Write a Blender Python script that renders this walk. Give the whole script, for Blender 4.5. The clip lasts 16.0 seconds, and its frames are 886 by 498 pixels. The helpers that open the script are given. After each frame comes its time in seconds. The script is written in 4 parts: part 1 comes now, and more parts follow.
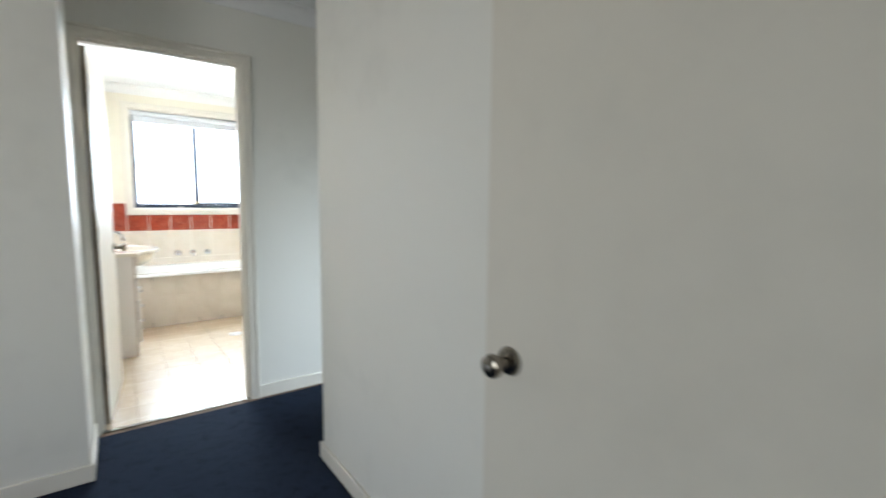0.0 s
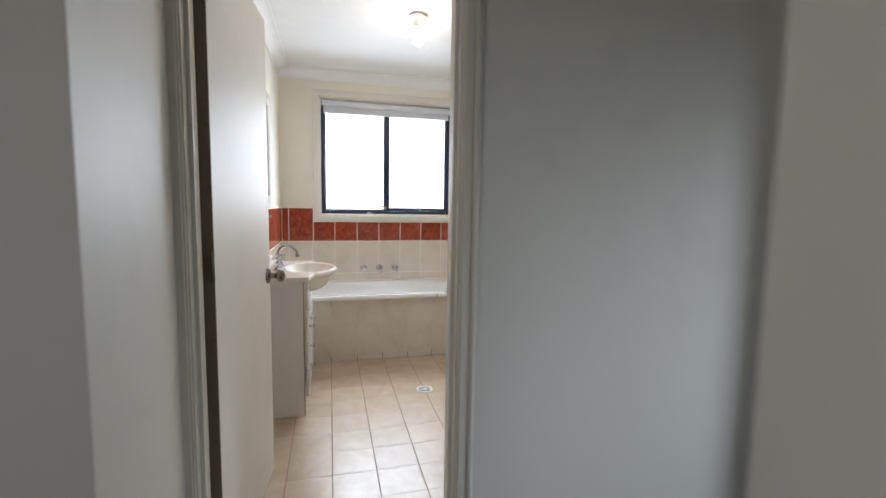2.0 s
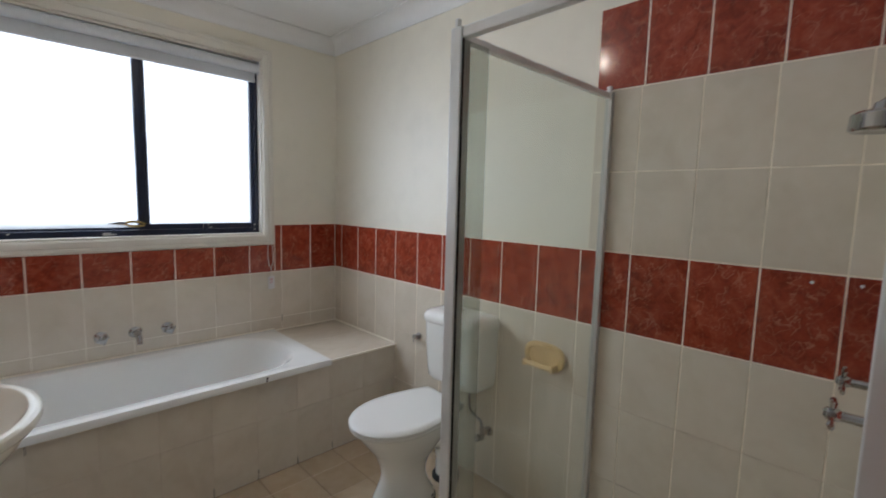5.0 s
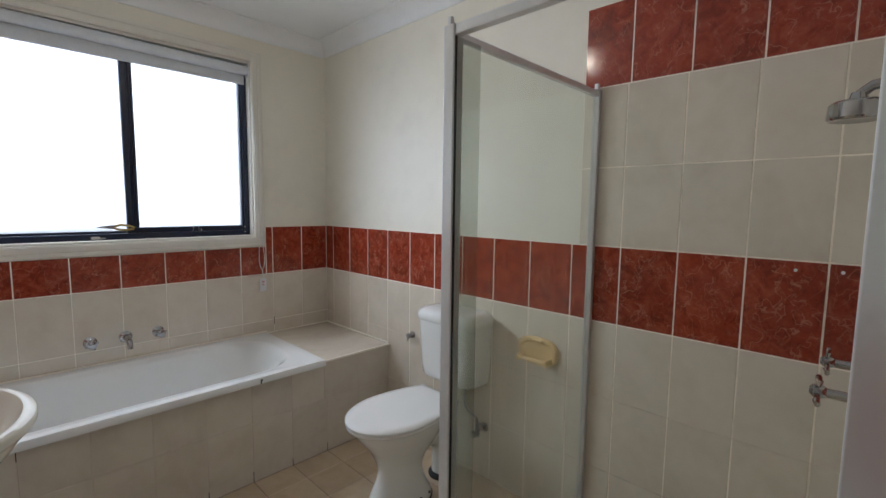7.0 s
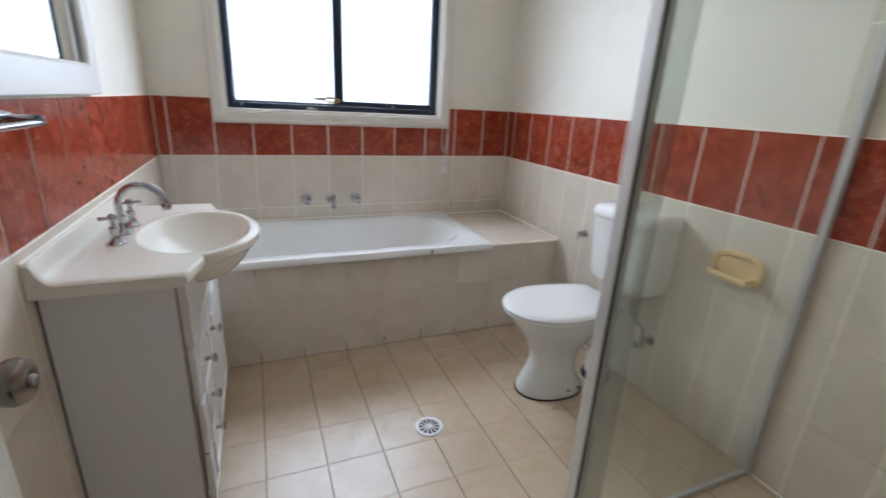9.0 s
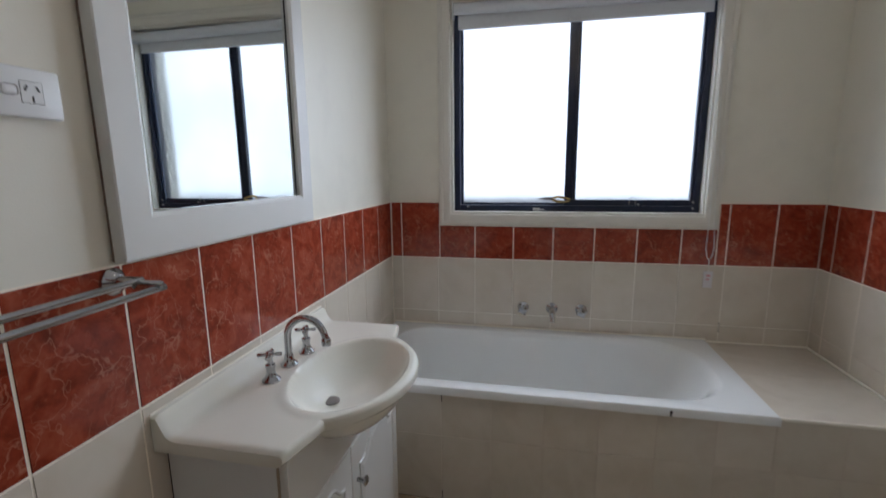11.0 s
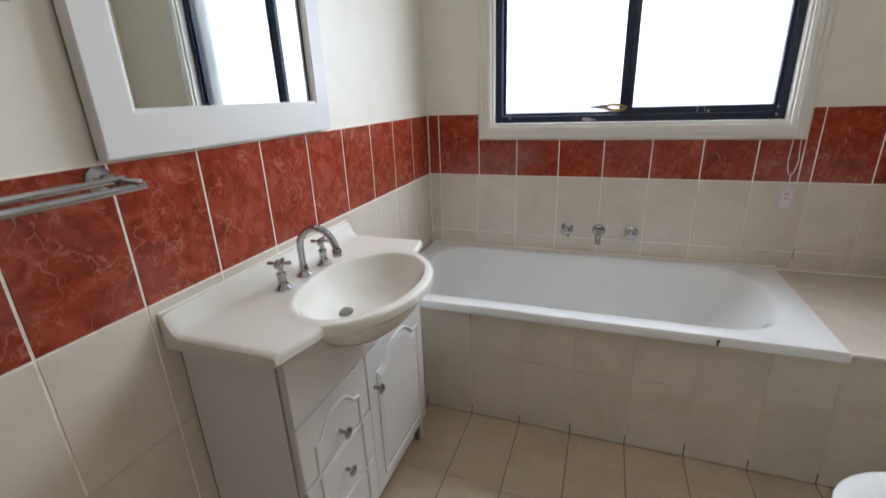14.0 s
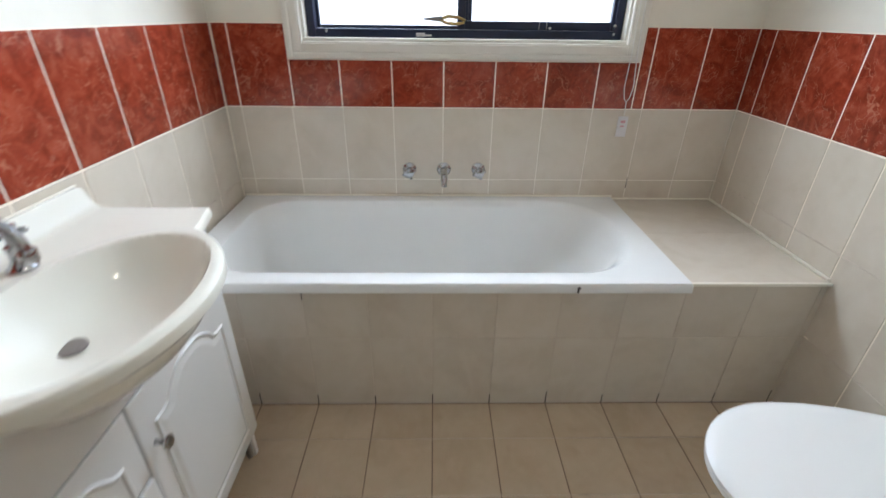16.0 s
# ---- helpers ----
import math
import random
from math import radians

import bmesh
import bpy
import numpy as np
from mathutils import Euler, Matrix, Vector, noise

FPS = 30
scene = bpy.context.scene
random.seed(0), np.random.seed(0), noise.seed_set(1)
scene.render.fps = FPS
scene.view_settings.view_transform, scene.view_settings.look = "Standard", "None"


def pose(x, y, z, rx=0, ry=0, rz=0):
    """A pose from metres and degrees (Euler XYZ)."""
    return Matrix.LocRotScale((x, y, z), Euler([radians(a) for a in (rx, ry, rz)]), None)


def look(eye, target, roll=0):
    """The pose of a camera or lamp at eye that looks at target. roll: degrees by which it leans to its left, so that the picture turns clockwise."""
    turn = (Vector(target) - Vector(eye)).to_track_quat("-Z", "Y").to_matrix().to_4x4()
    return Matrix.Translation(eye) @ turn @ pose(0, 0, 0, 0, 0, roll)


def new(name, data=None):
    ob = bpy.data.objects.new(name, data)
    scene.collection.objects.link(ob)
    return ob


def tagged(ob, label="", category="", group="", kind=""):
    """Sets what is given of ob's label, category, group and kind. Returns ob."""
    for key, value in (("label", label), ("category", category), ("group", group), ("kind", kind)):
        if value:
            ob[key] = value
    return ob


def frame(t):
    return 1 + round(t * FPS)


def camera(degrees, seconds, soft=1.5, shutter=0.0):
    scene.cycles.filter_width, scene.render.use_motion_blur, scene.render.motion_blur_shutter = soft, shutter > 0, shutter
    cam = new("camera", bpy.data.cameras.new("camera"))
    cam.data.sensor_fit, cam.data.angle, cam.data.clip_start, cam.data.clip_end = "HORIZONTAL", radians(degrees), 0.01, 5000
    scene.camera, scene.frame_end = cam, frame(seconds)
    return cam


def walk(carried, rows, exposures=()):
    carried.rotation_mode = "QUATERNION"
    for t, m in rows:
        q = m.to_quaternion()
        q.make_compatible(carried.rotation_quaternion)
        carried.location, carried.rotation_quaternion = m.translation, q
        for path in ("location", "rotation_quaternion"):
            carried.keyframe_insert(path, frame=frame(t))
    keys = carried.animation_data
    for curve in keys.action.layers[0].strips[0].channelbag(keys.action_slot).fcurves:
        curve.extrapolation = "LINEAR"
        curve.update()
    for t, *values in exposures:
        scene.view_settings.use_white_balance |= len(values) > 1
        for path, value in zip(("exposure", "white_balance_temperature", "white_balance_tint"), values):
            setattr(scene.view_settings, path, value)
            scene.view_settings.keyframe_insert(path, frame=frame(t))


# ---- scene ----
cam = camera(89.8, 16.0, soft=1.5, shutter=0.5)
PATH = [
    (0, (0.172, -5.838, 1.248), (1.352, -4.237, 1.043), 0.6),
    (0.5, (0.293, -5.491, 1.234), (1.081, -3.664, 1.031), 0.4),
    (1, (0.356, -5.105, 1.222), (0.978, -3.215, 1.024), 0.6),
    (1.5, (0.397, -4.657, 1.238), (0.939, -2.743, 1.038), 0.4),
    (2, (0.421, -4.255, 1.25), (0.913, -2.326, 1.058), 0.9),
    (2.5, (0.427, -3.86, 1.276), (0.893, -1.925, 1.086), 0.9),
    (3, (0.431, -3.507, 1.29), (0.875, -1.566, 1.1), 0.7),
    (3.5, (0.412, -3.172, 1.282), (1.035, -1.281, 1.094), 0.1),
    (4, (0.4, -2.927, 1.298), (1.327, -1.171, 1.062), -0.9),
    (4.5, (0.422, -2.831, 1.332), (1.606, -1.234, 1.096), 0.7),
    (5, (0.43, -2.789, 1.388), (1.82, -1.367, 1.176), 1.5),
    (5.2, (0.434, -2.788, 1.4), (1.855, -1.393, 1.227), 1.4),
    (7.3, (0.4, -2.792, 1.343), (1.822, -1.401, 1.138), 0.6),
    (7.5, (0.403, -2.795, 1.318), (1.807, -1.392, 1.071), 0.5),
    (8, (0.405, -2.806, 1.263), (1.7, -1.346, 0.853), 0.2),
    (8.5, (0.43, -2.805, 1.238), (1.533, -1.224, 0.705), 1.5),
    (9, (0.475, -2.755, 1.25), (1.218, -1.008, 0.623), 3.0),
    (9.5, (0.544, -2.623, 1.283), (0.975, -0.79, 0.61), 2.4),
    (10, (0.597, -2.51, 1.32), (0.824, -0.632, 0.667), 1.2),
    (10.2, (0.633, -2.459, 1.33), (0.709, -0.55, 0.732), 0.7),
    (12.3, (0.893, -2.299, 1.454), (0.226, -0.42, 1.305), -2.2),
    (12.5, (0.893, -2.293, 1.451), (0.219, -0.416, 1.304), -2.3),
    (13, (0.893, -2.268, 1.4), (0.207, -0.413, 1.126), -2.2),
    (13.5, (0.882, -2.24, 1.345), (0.213, -0.417, 0.869), -2.0),
    (14, (0.883, -2.227, 1.312), (0.226, -0.457, 0.655), -2.2),
    (14.5, (0.867, -2.221, 1.272), (0.253, -0.486, 0.488), -1.4),
    (15, (0.862, -2.19, 1.246), (0.343, -0.474, 0.366), -0.3),
    (15.5, (0.882, -2.063, 1.216), (0.716, -0.308, 0.271), 1.8),
    (16, (0.837, -1.864, 1.25), (0.876, -0.097, 0.313), 0.7),
]
EXPOSURES = [(0.0, 1.8, 6500, 8), (0.5, 1.38, 6500, 8), (1.0, 1.18, 6500, 8), (1.5, 1.0, 6550, 10), (2.0, 0.6, 6750, 14), (2.5, 0.2, 6850, 16), (3.0, 0.0, 6750, 16), (3.5, -0.2, 6750, 17), (4.0, -0.32, 6680, 15), (5.2, -0.36, 6640, 14),
             (7.3, -0.34, 6520, 14), (8.5, 0.08, 6350, 15), (9.0, 0.13, 6300, 15), (9.5, 0.06, 6300, 15), (10.0, -0.2, 6450, 16), (12.3, -0.92, 6350, 13), (13.0, -0.76, 6400, 13), (14.5, 0.22, 6680, 15), (15.5, 0.32, 6500, 14), (16.0, 0.28, 6450, 12)]
walk(cam, [(t, look(eye, target, roll)) for t, eye, target, roll in PATH], EXPOSURES)

# ---- world and lights ----
world = bpy.data.worlds.new("world")
world.use_nodes = True
scene.world = world
sky = world.node_tree.nodes.new("ShaderNodeTexSky")
sky.sky_type, sky.sun_disc, sky.sun_elevation, sky.sun_rotation = "NISHITA", False, radians(48), radians(200)
world.node_tree.links.new(sky.outputs[0], world.node_tree.nodes["Background"].inputs[0])
world.node_tree.nodes["Background"].inputs[1].default_value = 0.1

sun = new("sun", bpy.data.lights.new("sun", "SUN"))
sun.data.energy, sun.data.angle, sun.data.color = 1.0, radians(12), (1.0, 0.96, 0.9)
sun.matrix_world = look((-3, -9, 10), (0, 0, 0))


def window_light(name, eye, target, w, h, watts, colour, spread=170):
    """The sky's light behind a window's opening."""
    lamp = new(name, bpy.data.lights.new(name, "AREA"))
    lamp.data.shape, lamp.data.size, lamp.data.size_y, lamp.data.energy, lamp.data.color = "RECTANGLE", w, h, watts, colour
    lamp.data.spread = radians(spread)
    lamp.matrix_world = look(eye, target)
    return lamp


window_light("sky_light_bathroom", (1.10, 0.45, 1.95), (1.10, -1.0, 0.95), 2.6, 1.9, 178, (0.74, 0.865, 1.0), 172)
# stair window is unseen and assumed; this lamp is added to light the hall
window_light("sky_light_stairs", (-2.56, -5.6, 1.3), (0.9, -3.6, 0.75), 1.2, 1.5, 5.35, (0.97, 0.98, 1.0), 125)
window_light("sky_light_bedroom", (4.32, -4.50, 1.45), (1.2, -2.95, 0.15), 1.0, 1.1, 4.4, (0.74, 0.87, 1.0), 50)

# ---- materials ----
MATS = {}


def nodes_of(name):
    m = bpy.data.materials.new(name)
    m.use_nodes = True
    MATS[name] = m
    nt = m.node_tree
    return m, nt, nt.nodes["Principled BSDF"]


def plain(name, col, rough=0.5, metal=0.0, scale=18.0, vary=0.06, bump=0.0, bump_scale=180.0, coat=0.0, spec=0.5):
    """A surface with soft blotches and a fine relief."""
    m, nt, b = nodes_of(name)
    N, L = nt.nodes.new, nt.links.new
    co = N("ShaderNodeTexCoord")
    big, fine = N("ShaderNodeTexNoise"), N("ShaderNodeTexNoise")
    big.inputs["Scale"].default_value, big.inputs["Detail"].default_value = scale * 0.12, 3
    fine.inputs["Scale"].default_value, fine.inputs["Detail"].default_value = scale, 4
    mid = N("ShaderNodeMath")
    mid.operation = "ADD"
    for tex in (big, fine):
        L(co.outputs["Object"], tex.inputs["Vector"])
    L(big.outputs[0], mid.inputs[0])
    L(fine.outputs[0], mid.inputs[1])
    ramp = N("ShaderNodeValToRGB")
    ramp.color_ramp.elements[0].position, ramp.color_ramp.elements[1].position = 0.65, 1.35 / 1.4
    ramp.color_ramp.elements[0].color = (*[c * (1 - vary) for c in col], 1)
    ramp.color_ramp.elements[1].color = (*[min(1, c * (1 + vary)) for c in col], 1)
    L(mid.outputs[0], ramp.inputs[0])
    L(ramp.outputs[0], b.inputs["Base Color"])
    b.inputs["Roughness"].default_value, b.inputs["Metallic"].default_value = rough, metal
    b.inputs["Coat Weight"].default_value, b.inputs["Coat Roughness"].default_value = coat, 0.08
    b.inputs["Specular IOR Level"].default_value = spec
    if bump:
        tex, bm = N("ShaderNodeTexNoise"), N("ShaderNodeBump")
        tex.inputs["Scale"].default_value, tex.inputs["Detail"].default_value = bump_scale, 3
        L(co.outputs["Object"], tex.inputs["Vector"])
        L(tex.outputs[0], bm.inputs["Height"])
        bm.inputs["Strength"].default_value, bm.inputs["Distance"].default_value = bump, 0.002
        L(bm.outputs[0], b.inputs["Normal"])
    return m


def tile_material(name, dark, mid, light, vein, vein_amount, rough, cloud=9.0, vein_scale=5.0, vein_width=0.03, tint=0.06):
    """Glazed tile: clouds of colour, wandering veins, each tile shifted by its own random number."""
    m, nt, b = nodes_of(name)
    N, L = nt.nodes.new, nt.links.new
    co, info = N("ShaderNodeTexCoord"), N("ShaderNodeObjectInfo")
    shift = N("ShaderNodeVectorMath")
    shift.operation = "MULTIPLY_ADD"
    L(info.outputs["Random"], shift.inputs[0])
    shift.inputs[1].default_value = (31.0, 17.0, 23.0)
    L(co.outputs["Object"], shift.inputs[2])
    n1, n2, warp = N("ShaderNodeTexNoise"), N("ShaderNodeTexNoise"), N("ShaderNodeTexNoise")
    for n, s, d in ((n1, cloud, 5), (n2, cloud * 6, 4), (warp, vein_scale * 1.4, 3)):
        n.inputs["Scale"].default_value, n.inputs["Detail"].default_value = s, d
        L(shift.outputs[0], n.inputs["Vector"])
    n1.inputs["Distortion"].default_value = 1.2
    mix = N("ShaderNodeMath")
    mix.operation = "MULTIPLY_ADD"
    L(n2.outputs[0], mix.inputs[0])
    mix.inputs[1].default_value = 0.3
    L(n1.outputs[0], mix.inputs[2])
    ramp = N("ShaderNodeValToRGB")
    e = ramp.color_ramp.elements
    e[0].position, e[1].position = 0.45, 0.90
    e[0].color, e[1].color = (*dark, 1), (*light, 1)
    k = e.new(0.66)
    k.color = (*mid, 1)
    L(mix.outputs[0], ramp.inputs[0])
    # veins: thin contour lines of a warped noise
    bend = N("ShaderNodeVectorMath")
    bend.operation = "MULTIPLY_ADD"
    L(warp.outputs["Color"], bend.inputs[0])
    bend.inputs[1].default_value = (0.11, 0.11, 0.11)
    L(shift.outputs[0], bend.inputs[2])
    drawn = N("ShaderNodeVectorMath")
    drawn.operation = "MULTIPLY"
    L(bend.outputs[0], drawn.inputs[0])
    drawn.inputs[1].default_value = (1.0, 1.0, 0.62)
    lines = []
    for scale, level, width, amount in ((vein_scale, 0.5, vein_width, vein_amount), (vein_scale * 2.3, 0.46, vein_width * 1.7, vein_amount * 0.6)):
        cells, off, size, line = N("ShaderNodeTexNoise"), N("ShaderNodeMath"), N("ShaderNodeMath"), N("ShaderNodeMapRange")
        cells.inputs["Scale"].default_value, cells.inputs["Detail"].default_value = scale, 2
        L(drawn.outputs[0], cells.inputs["Vector"])
        off.operation, size.operation = "SUBTRACT", "ABSOLUTE"
        L(cells.outputs[0], off.inputs[0])
        off.inputs[1].default_value = level
        L(off.outputs[0], size.inputs[0])
        line.inputs["From Min"].default_value, line.inputs["From Max"].default_value = 0.0, width
        line.inputs["To Min"].default_value, line.inputs["To Max"].default_value = amount, 0.0
        L(size.outputs[0], line.inputs["Value"])
        lines.append(line)
    both = N("ShaderNodeMath")
    both.operation = "MAXIMUM"
    L(lines[0].outputs[0], both.inputs[0])
    L(lines[1].outputs[0], both.inputs[1])
    fade = N("ShaderNodeMath")
    fade.operation = "MULTIPLY"
    L(both.outputs[0], fade.inputs[0])
    patch = N("ShaderNodeMapRange")
    patch.inputs["From Min"].default_value, patch.inputs["From Max"].default_value = 0.33, 0.53
    L(warp.outputs[0], patch.inputs["Value"])
    L(patch.outputs[0], fade.inputs[1])
    veined = N("ShaderNodeMix")
    veined.data_type = "RGBA"
    L(fade.outputs[0], veined.inputs[0])
    L(ramp.outputs[0], veined.inputs[6])
    veined.inputs[7].default_value = (*vein, 1)
    hsv = N("ShaderNodeHueSaturation")
    bright = N("ShaderNodeMapRange")
    bright.inputs["To Min"].default_value, bright.inputs["To Max"].default_value = 1 - tint, 1 + tint
    L(info.outputs["Random"], bright.inputs["Value"])
    L(bright.outputs[0], hsv.inputs["Value"])
    L(veined.outputs[2], hsv.inputs["Color"])
    L(hsv.outputs[0], b.inputs["Base Color"])
    b.inputs["Roughness"].default_value = rough
    bump, ripple = N("ShaderNodeBump"), N("ShaderNodeTexNoise")
    ripple.inputs["Scale"].default_value = 22
    L(shift.outputs[0], ripple.inputs["Vector"])
    L(ripple.outputs[0], bump.inputs["Height"])
    bump.inputs["Strength"].default_value, bump.inputs["Distance"].default_value = 0.12, 0.003
    L(bump.outputs[0], b.inputs["Normal"])
    return m


def emitter(name, col, strength):
    m, nt, b = nodes_of(name)
    b.inputs["Base Color"].default_value = (*col, 1)
    b.inputs["Emission Color"].default_value, b.inputs["Emission Strength"].default_value = (*col, 1), strength
    return m


def glass(name, col, rough, ior):
    m, nt, b = nodes_of(name)
    b.inputs["Base Color"].default_value, b.inputs["Roughness"].default_value = (*col, 1), rough
    b.inputs["IOR"].default_value, b.inputs["Transmission Weight"].default_value = ior, 1.0
    return m


cream = plain("cream_wall_paint", (0.80, 0.758, 0.655), 0.42, scale=9, vary=0.025, bump=0.10, bump_scale=240)
hall_paint = plain("hall_wall_paint", (0.78, 0.765, 0.71), 0.55, scale=7, vary=0.03, bump=0.10, bump_scale=240)
white_paint = plain("ceiling_paint", (0.83, 0.83, 0.82), 0.7, scale=9, vary=0.02, bump=0.08)
gloss_cream = plain("gloss_cream_enamel", (0.76, 0.725, 0.65), 0.40, scale=12, vary=0.03, bump=0.05, bump_scale=60, spec=0.35)
door_paint = plain("door_enamel", (0.71, 0.67, 0.59), 0.52, scale=6, vary=0.03, bump=0.06, bump_scale=70, spec=0.25)
red_tile = tile_material("red_marbled_glaze", (0.20, 0.025, 0.012), (0.31, 0.046, 0.022), (0.42, 0.088, 0.044), (0.60, 0.25, 0.15), 0.58, 0.13, cloud=17, vein_scale=10.5, vein_width=0.010, tint=0.08)
beige_tile = tile_material("beige_marbled_glaze", (0.662, 0.584, 0.478), (0.703, 0.626, 0.520), (0.732, 0.657, 0.556), (0.758, 0.697, 0.608), 0.25, 0.12, cloud=5, vein_scale=4, vein_width=0.05, tint=0.018)
floor_tile = tile_material("sand_floor_glaze", (0.545, 0.418, 0.285), (0.595, 0.463, 0.323), (0.63, 0.503, 0.363), (0.55, 0.425, 0.292), 0.2, 0.25, cloud=6, vein_scale=7, vein_width=0.06, tint=0.04)
floor_tile.node_tree.nodes["Principled BSDF"].inputs["Specular IOR Level"].default_value = 0.8
floor_tile.node_tree.nodes["Principled BSDF"].inputs["Coat Weight"].default_value = 0.8
floor_tile.node_tree.nodes["Principled BSDF"].inputs["Coat Roughness"].default_value = 0.26
floor_tile.node_tree.nodes["Bump"].inputs["Strength"].default_value = 0.05
grout_pale = plain("pale_grout", (0.88, 0.80, 0.68), 0.8, scale=30, vary=0.12, bump=0.3)
grout_beige = plain("beige_grout", (0.86, 0.81, 0.72), 0.6, scale=30, vary=0.06, bump=0.1)
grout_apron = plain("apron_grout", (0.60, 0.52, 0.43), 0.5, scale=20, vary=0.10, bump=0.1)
grout_sand = plain("sand_grout", (0.46, 0.37, 0.28), 0.8, scale=20, vary=0.25, bump=0.2)
grout_dark = plain("stained_floor_grout", (0.16, 0.11, 0.075), 0.85, scale=8, vary=0.5, bump=0.3)
mould = plain("black_mould", (0.025, 0.02, 0.016), 0.9, scale=90, vary=0.5)
silicone = plain("white_silicone", (0.85, 0.80, 0.69), 0.4, scale=30, vary=0.05)
acrylic = plain("white_bath_acrylic", (0.86, 0.865, 0.845), 0.12, scale=5, vary=0.015, coat=0.5)
china = plain("white_vitreous_china", (0.83, 0.83, 0.80), 0.1, scale=5, vary=0.015, coat=0.6)
seat_plastic = plain("white_seat_plastic", (0.83, 0.83, 0.81), 0.2, scale=6, vary=0.015)
cultured = plain("ivory_polymarble", (0.815, 0.79, 0.70), 0.07, scale=6, vary=0.025, spec=0.45)
laminate = plain("white_laminate", (0.74, 0.73, 0.70), 0.24, scale=6, vary=0.02)
laminate_side = plain("board_edge_laminate", (0.77, 0.765, 0.75), 0.3, scale=6, vary=0.03)
chrome = plain("chrome", (0.45, 0.45, 0.46), 0.07, metal=1.0, scale=20, vary=0.03)
satin = plain("satin_nickel", (0.26, 0.235, 0.20), 0.24, metal=1.0, scale=30, vary=0.08)
alu = plain("silver_aluminium", (0.52, 0.51, 0.49), 0.36, metal=0.35, scale=30, vary=0.05)
alu_white = plain("satin_aluminium", (0.70, 0.70, 0.69), 0.34, metal=0.35, scale=30, vary=0.04)
navy_frame = plain("navy_powder_coat", (0.006, 0.012, 0.034), 0.32, scale=30, vary=0.2)
rubber = plain("black_gasket", (0.012, 0.012, 0.012), 0.6, scale=40, vary=0.2)
blind_cloth = plain("pale_blind_fabric", (0.66, 0.68, 0.71), 0.7, scale=60, vary=0.03, bump=0.2, bump_scale=700)
cord = plain("white_cord", (0.75, 0.74, 0.70), 0.6, scale=60, vary=0.05)
yellow_plastic = plain("aged_yellow_plastic", (0.74, 0.53, 0.27), 0.3, scale=14, vary=0.08)
switch_plastic = plain("white_switch_plastic", (0.82, 0.82, 0.82), 0.25, scale=10, vary=0.01)
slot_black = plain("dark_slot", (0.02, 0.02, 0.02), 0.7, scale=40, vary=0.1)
brass = plain("worn_yellow_grip", (0.34, 0.23, 0.07), 0.4, scale=60, vary=0.2)
steel = plain("dull_steel", (0.30, 0.29, 0.28), 0.4, metal=1.0, scale=60, vary=0.2)
braid = plain("braided_hose_grey", (0.25, 0.25, 0.26), 0.45, metal=0.5, scale=120, vary=0.3)
carpet = plain("navy_carpet", (0.010, 0.016, 0.030), 0.95, scale=140, vary=0.45, bump=1.0, bump_scale=420, spec=0.1)
paper_label = plain("white_tag", (0.72, 0.70, 0.70), 0.5, scale=40, vary=0.03)
pink_mark = plain("pink_print", (0.62, 0.30, 0.32), 0.5, scale=40, vary=0.1)
board_brown = plain("raw_brown_board", (0.16, 0.12, 0.09), 0.7, scale=30, vary=0.2)
edging = plain("brown_board_edging", (0.36, 0.28, 0.205), 0.5, scale=30, vary=0.15)
# dark brown that puts shade into the door's hinge edge
edge_shade = plain("hinge_edge_shade", (0.20, 0.155, 0.11), 0.7, scale=40, vary=0.2)
mirror_silver, _nt, _b = nodes_of("mirror_silver")
_b.inputs["Base Color"].default_value, _b.inputs["Metallic"].default_value, _b.inputs["Roughness"].default_value = (0.78, 0.82, 0.81, 1), 1.0, 0.01
frosted = glass("frosted_pane", (0.20, 0.205, 0.21), 0.42, 1.12)
_nt = frosted.node_tree
_co, _haze, _tone = (_nt.nodes.new(k) for k in ("ShaderNodeTexCoord", "ShaderNodeTexNoise", "ShaderNodeValToRGB"))
_haze.inputs["Scale"].default_value, _haze.inputs["Detail"].default_value = 2.6, 2
_tone.color_ramp.elements[0].position, _tone.color_ramp.elements[1].position = 0.36, 0.62
_tone.color_ramp.elements[0].color, _tone.color_ramp.elements[1].color = (0.188, 0.190, 0.194, 1), (0.226, 0.227, 0.229, 1)
_nt.links.new(_co.outputs["Object"], _haze.inputs["Vector"])
_nt.links.new(_haze.outputs[0], _tone.inputs[0])
_nt.links.new(_tone.outputs[0], _nt.nodes["Principled BSDF"].inputs["Base Color"])
clear, _nt, _b = nodes_of("clear_greenish_glass")
_nt.nodes.remove(_b)
_see, _gl, _film, _mix, _veil = (_nt.nodes.new(k) for k in ("ShaderNodeBsdfTransparent", "ShaderNodeBsdfGlossy", "ShaderNodeBsdfDiffuse", "ShaderNodeMixShader", "ShaderNodeMixShader"))
_see.inputs[0].default_value, _gl.inputs["Roughness"].default_value, _mix.inputs[0].default_value = (0.935, 0.955, 0.925, 1), 0.03, 0.05
_film.inputs[0].default_value = (0.72, 0.73, 0.69, 1)
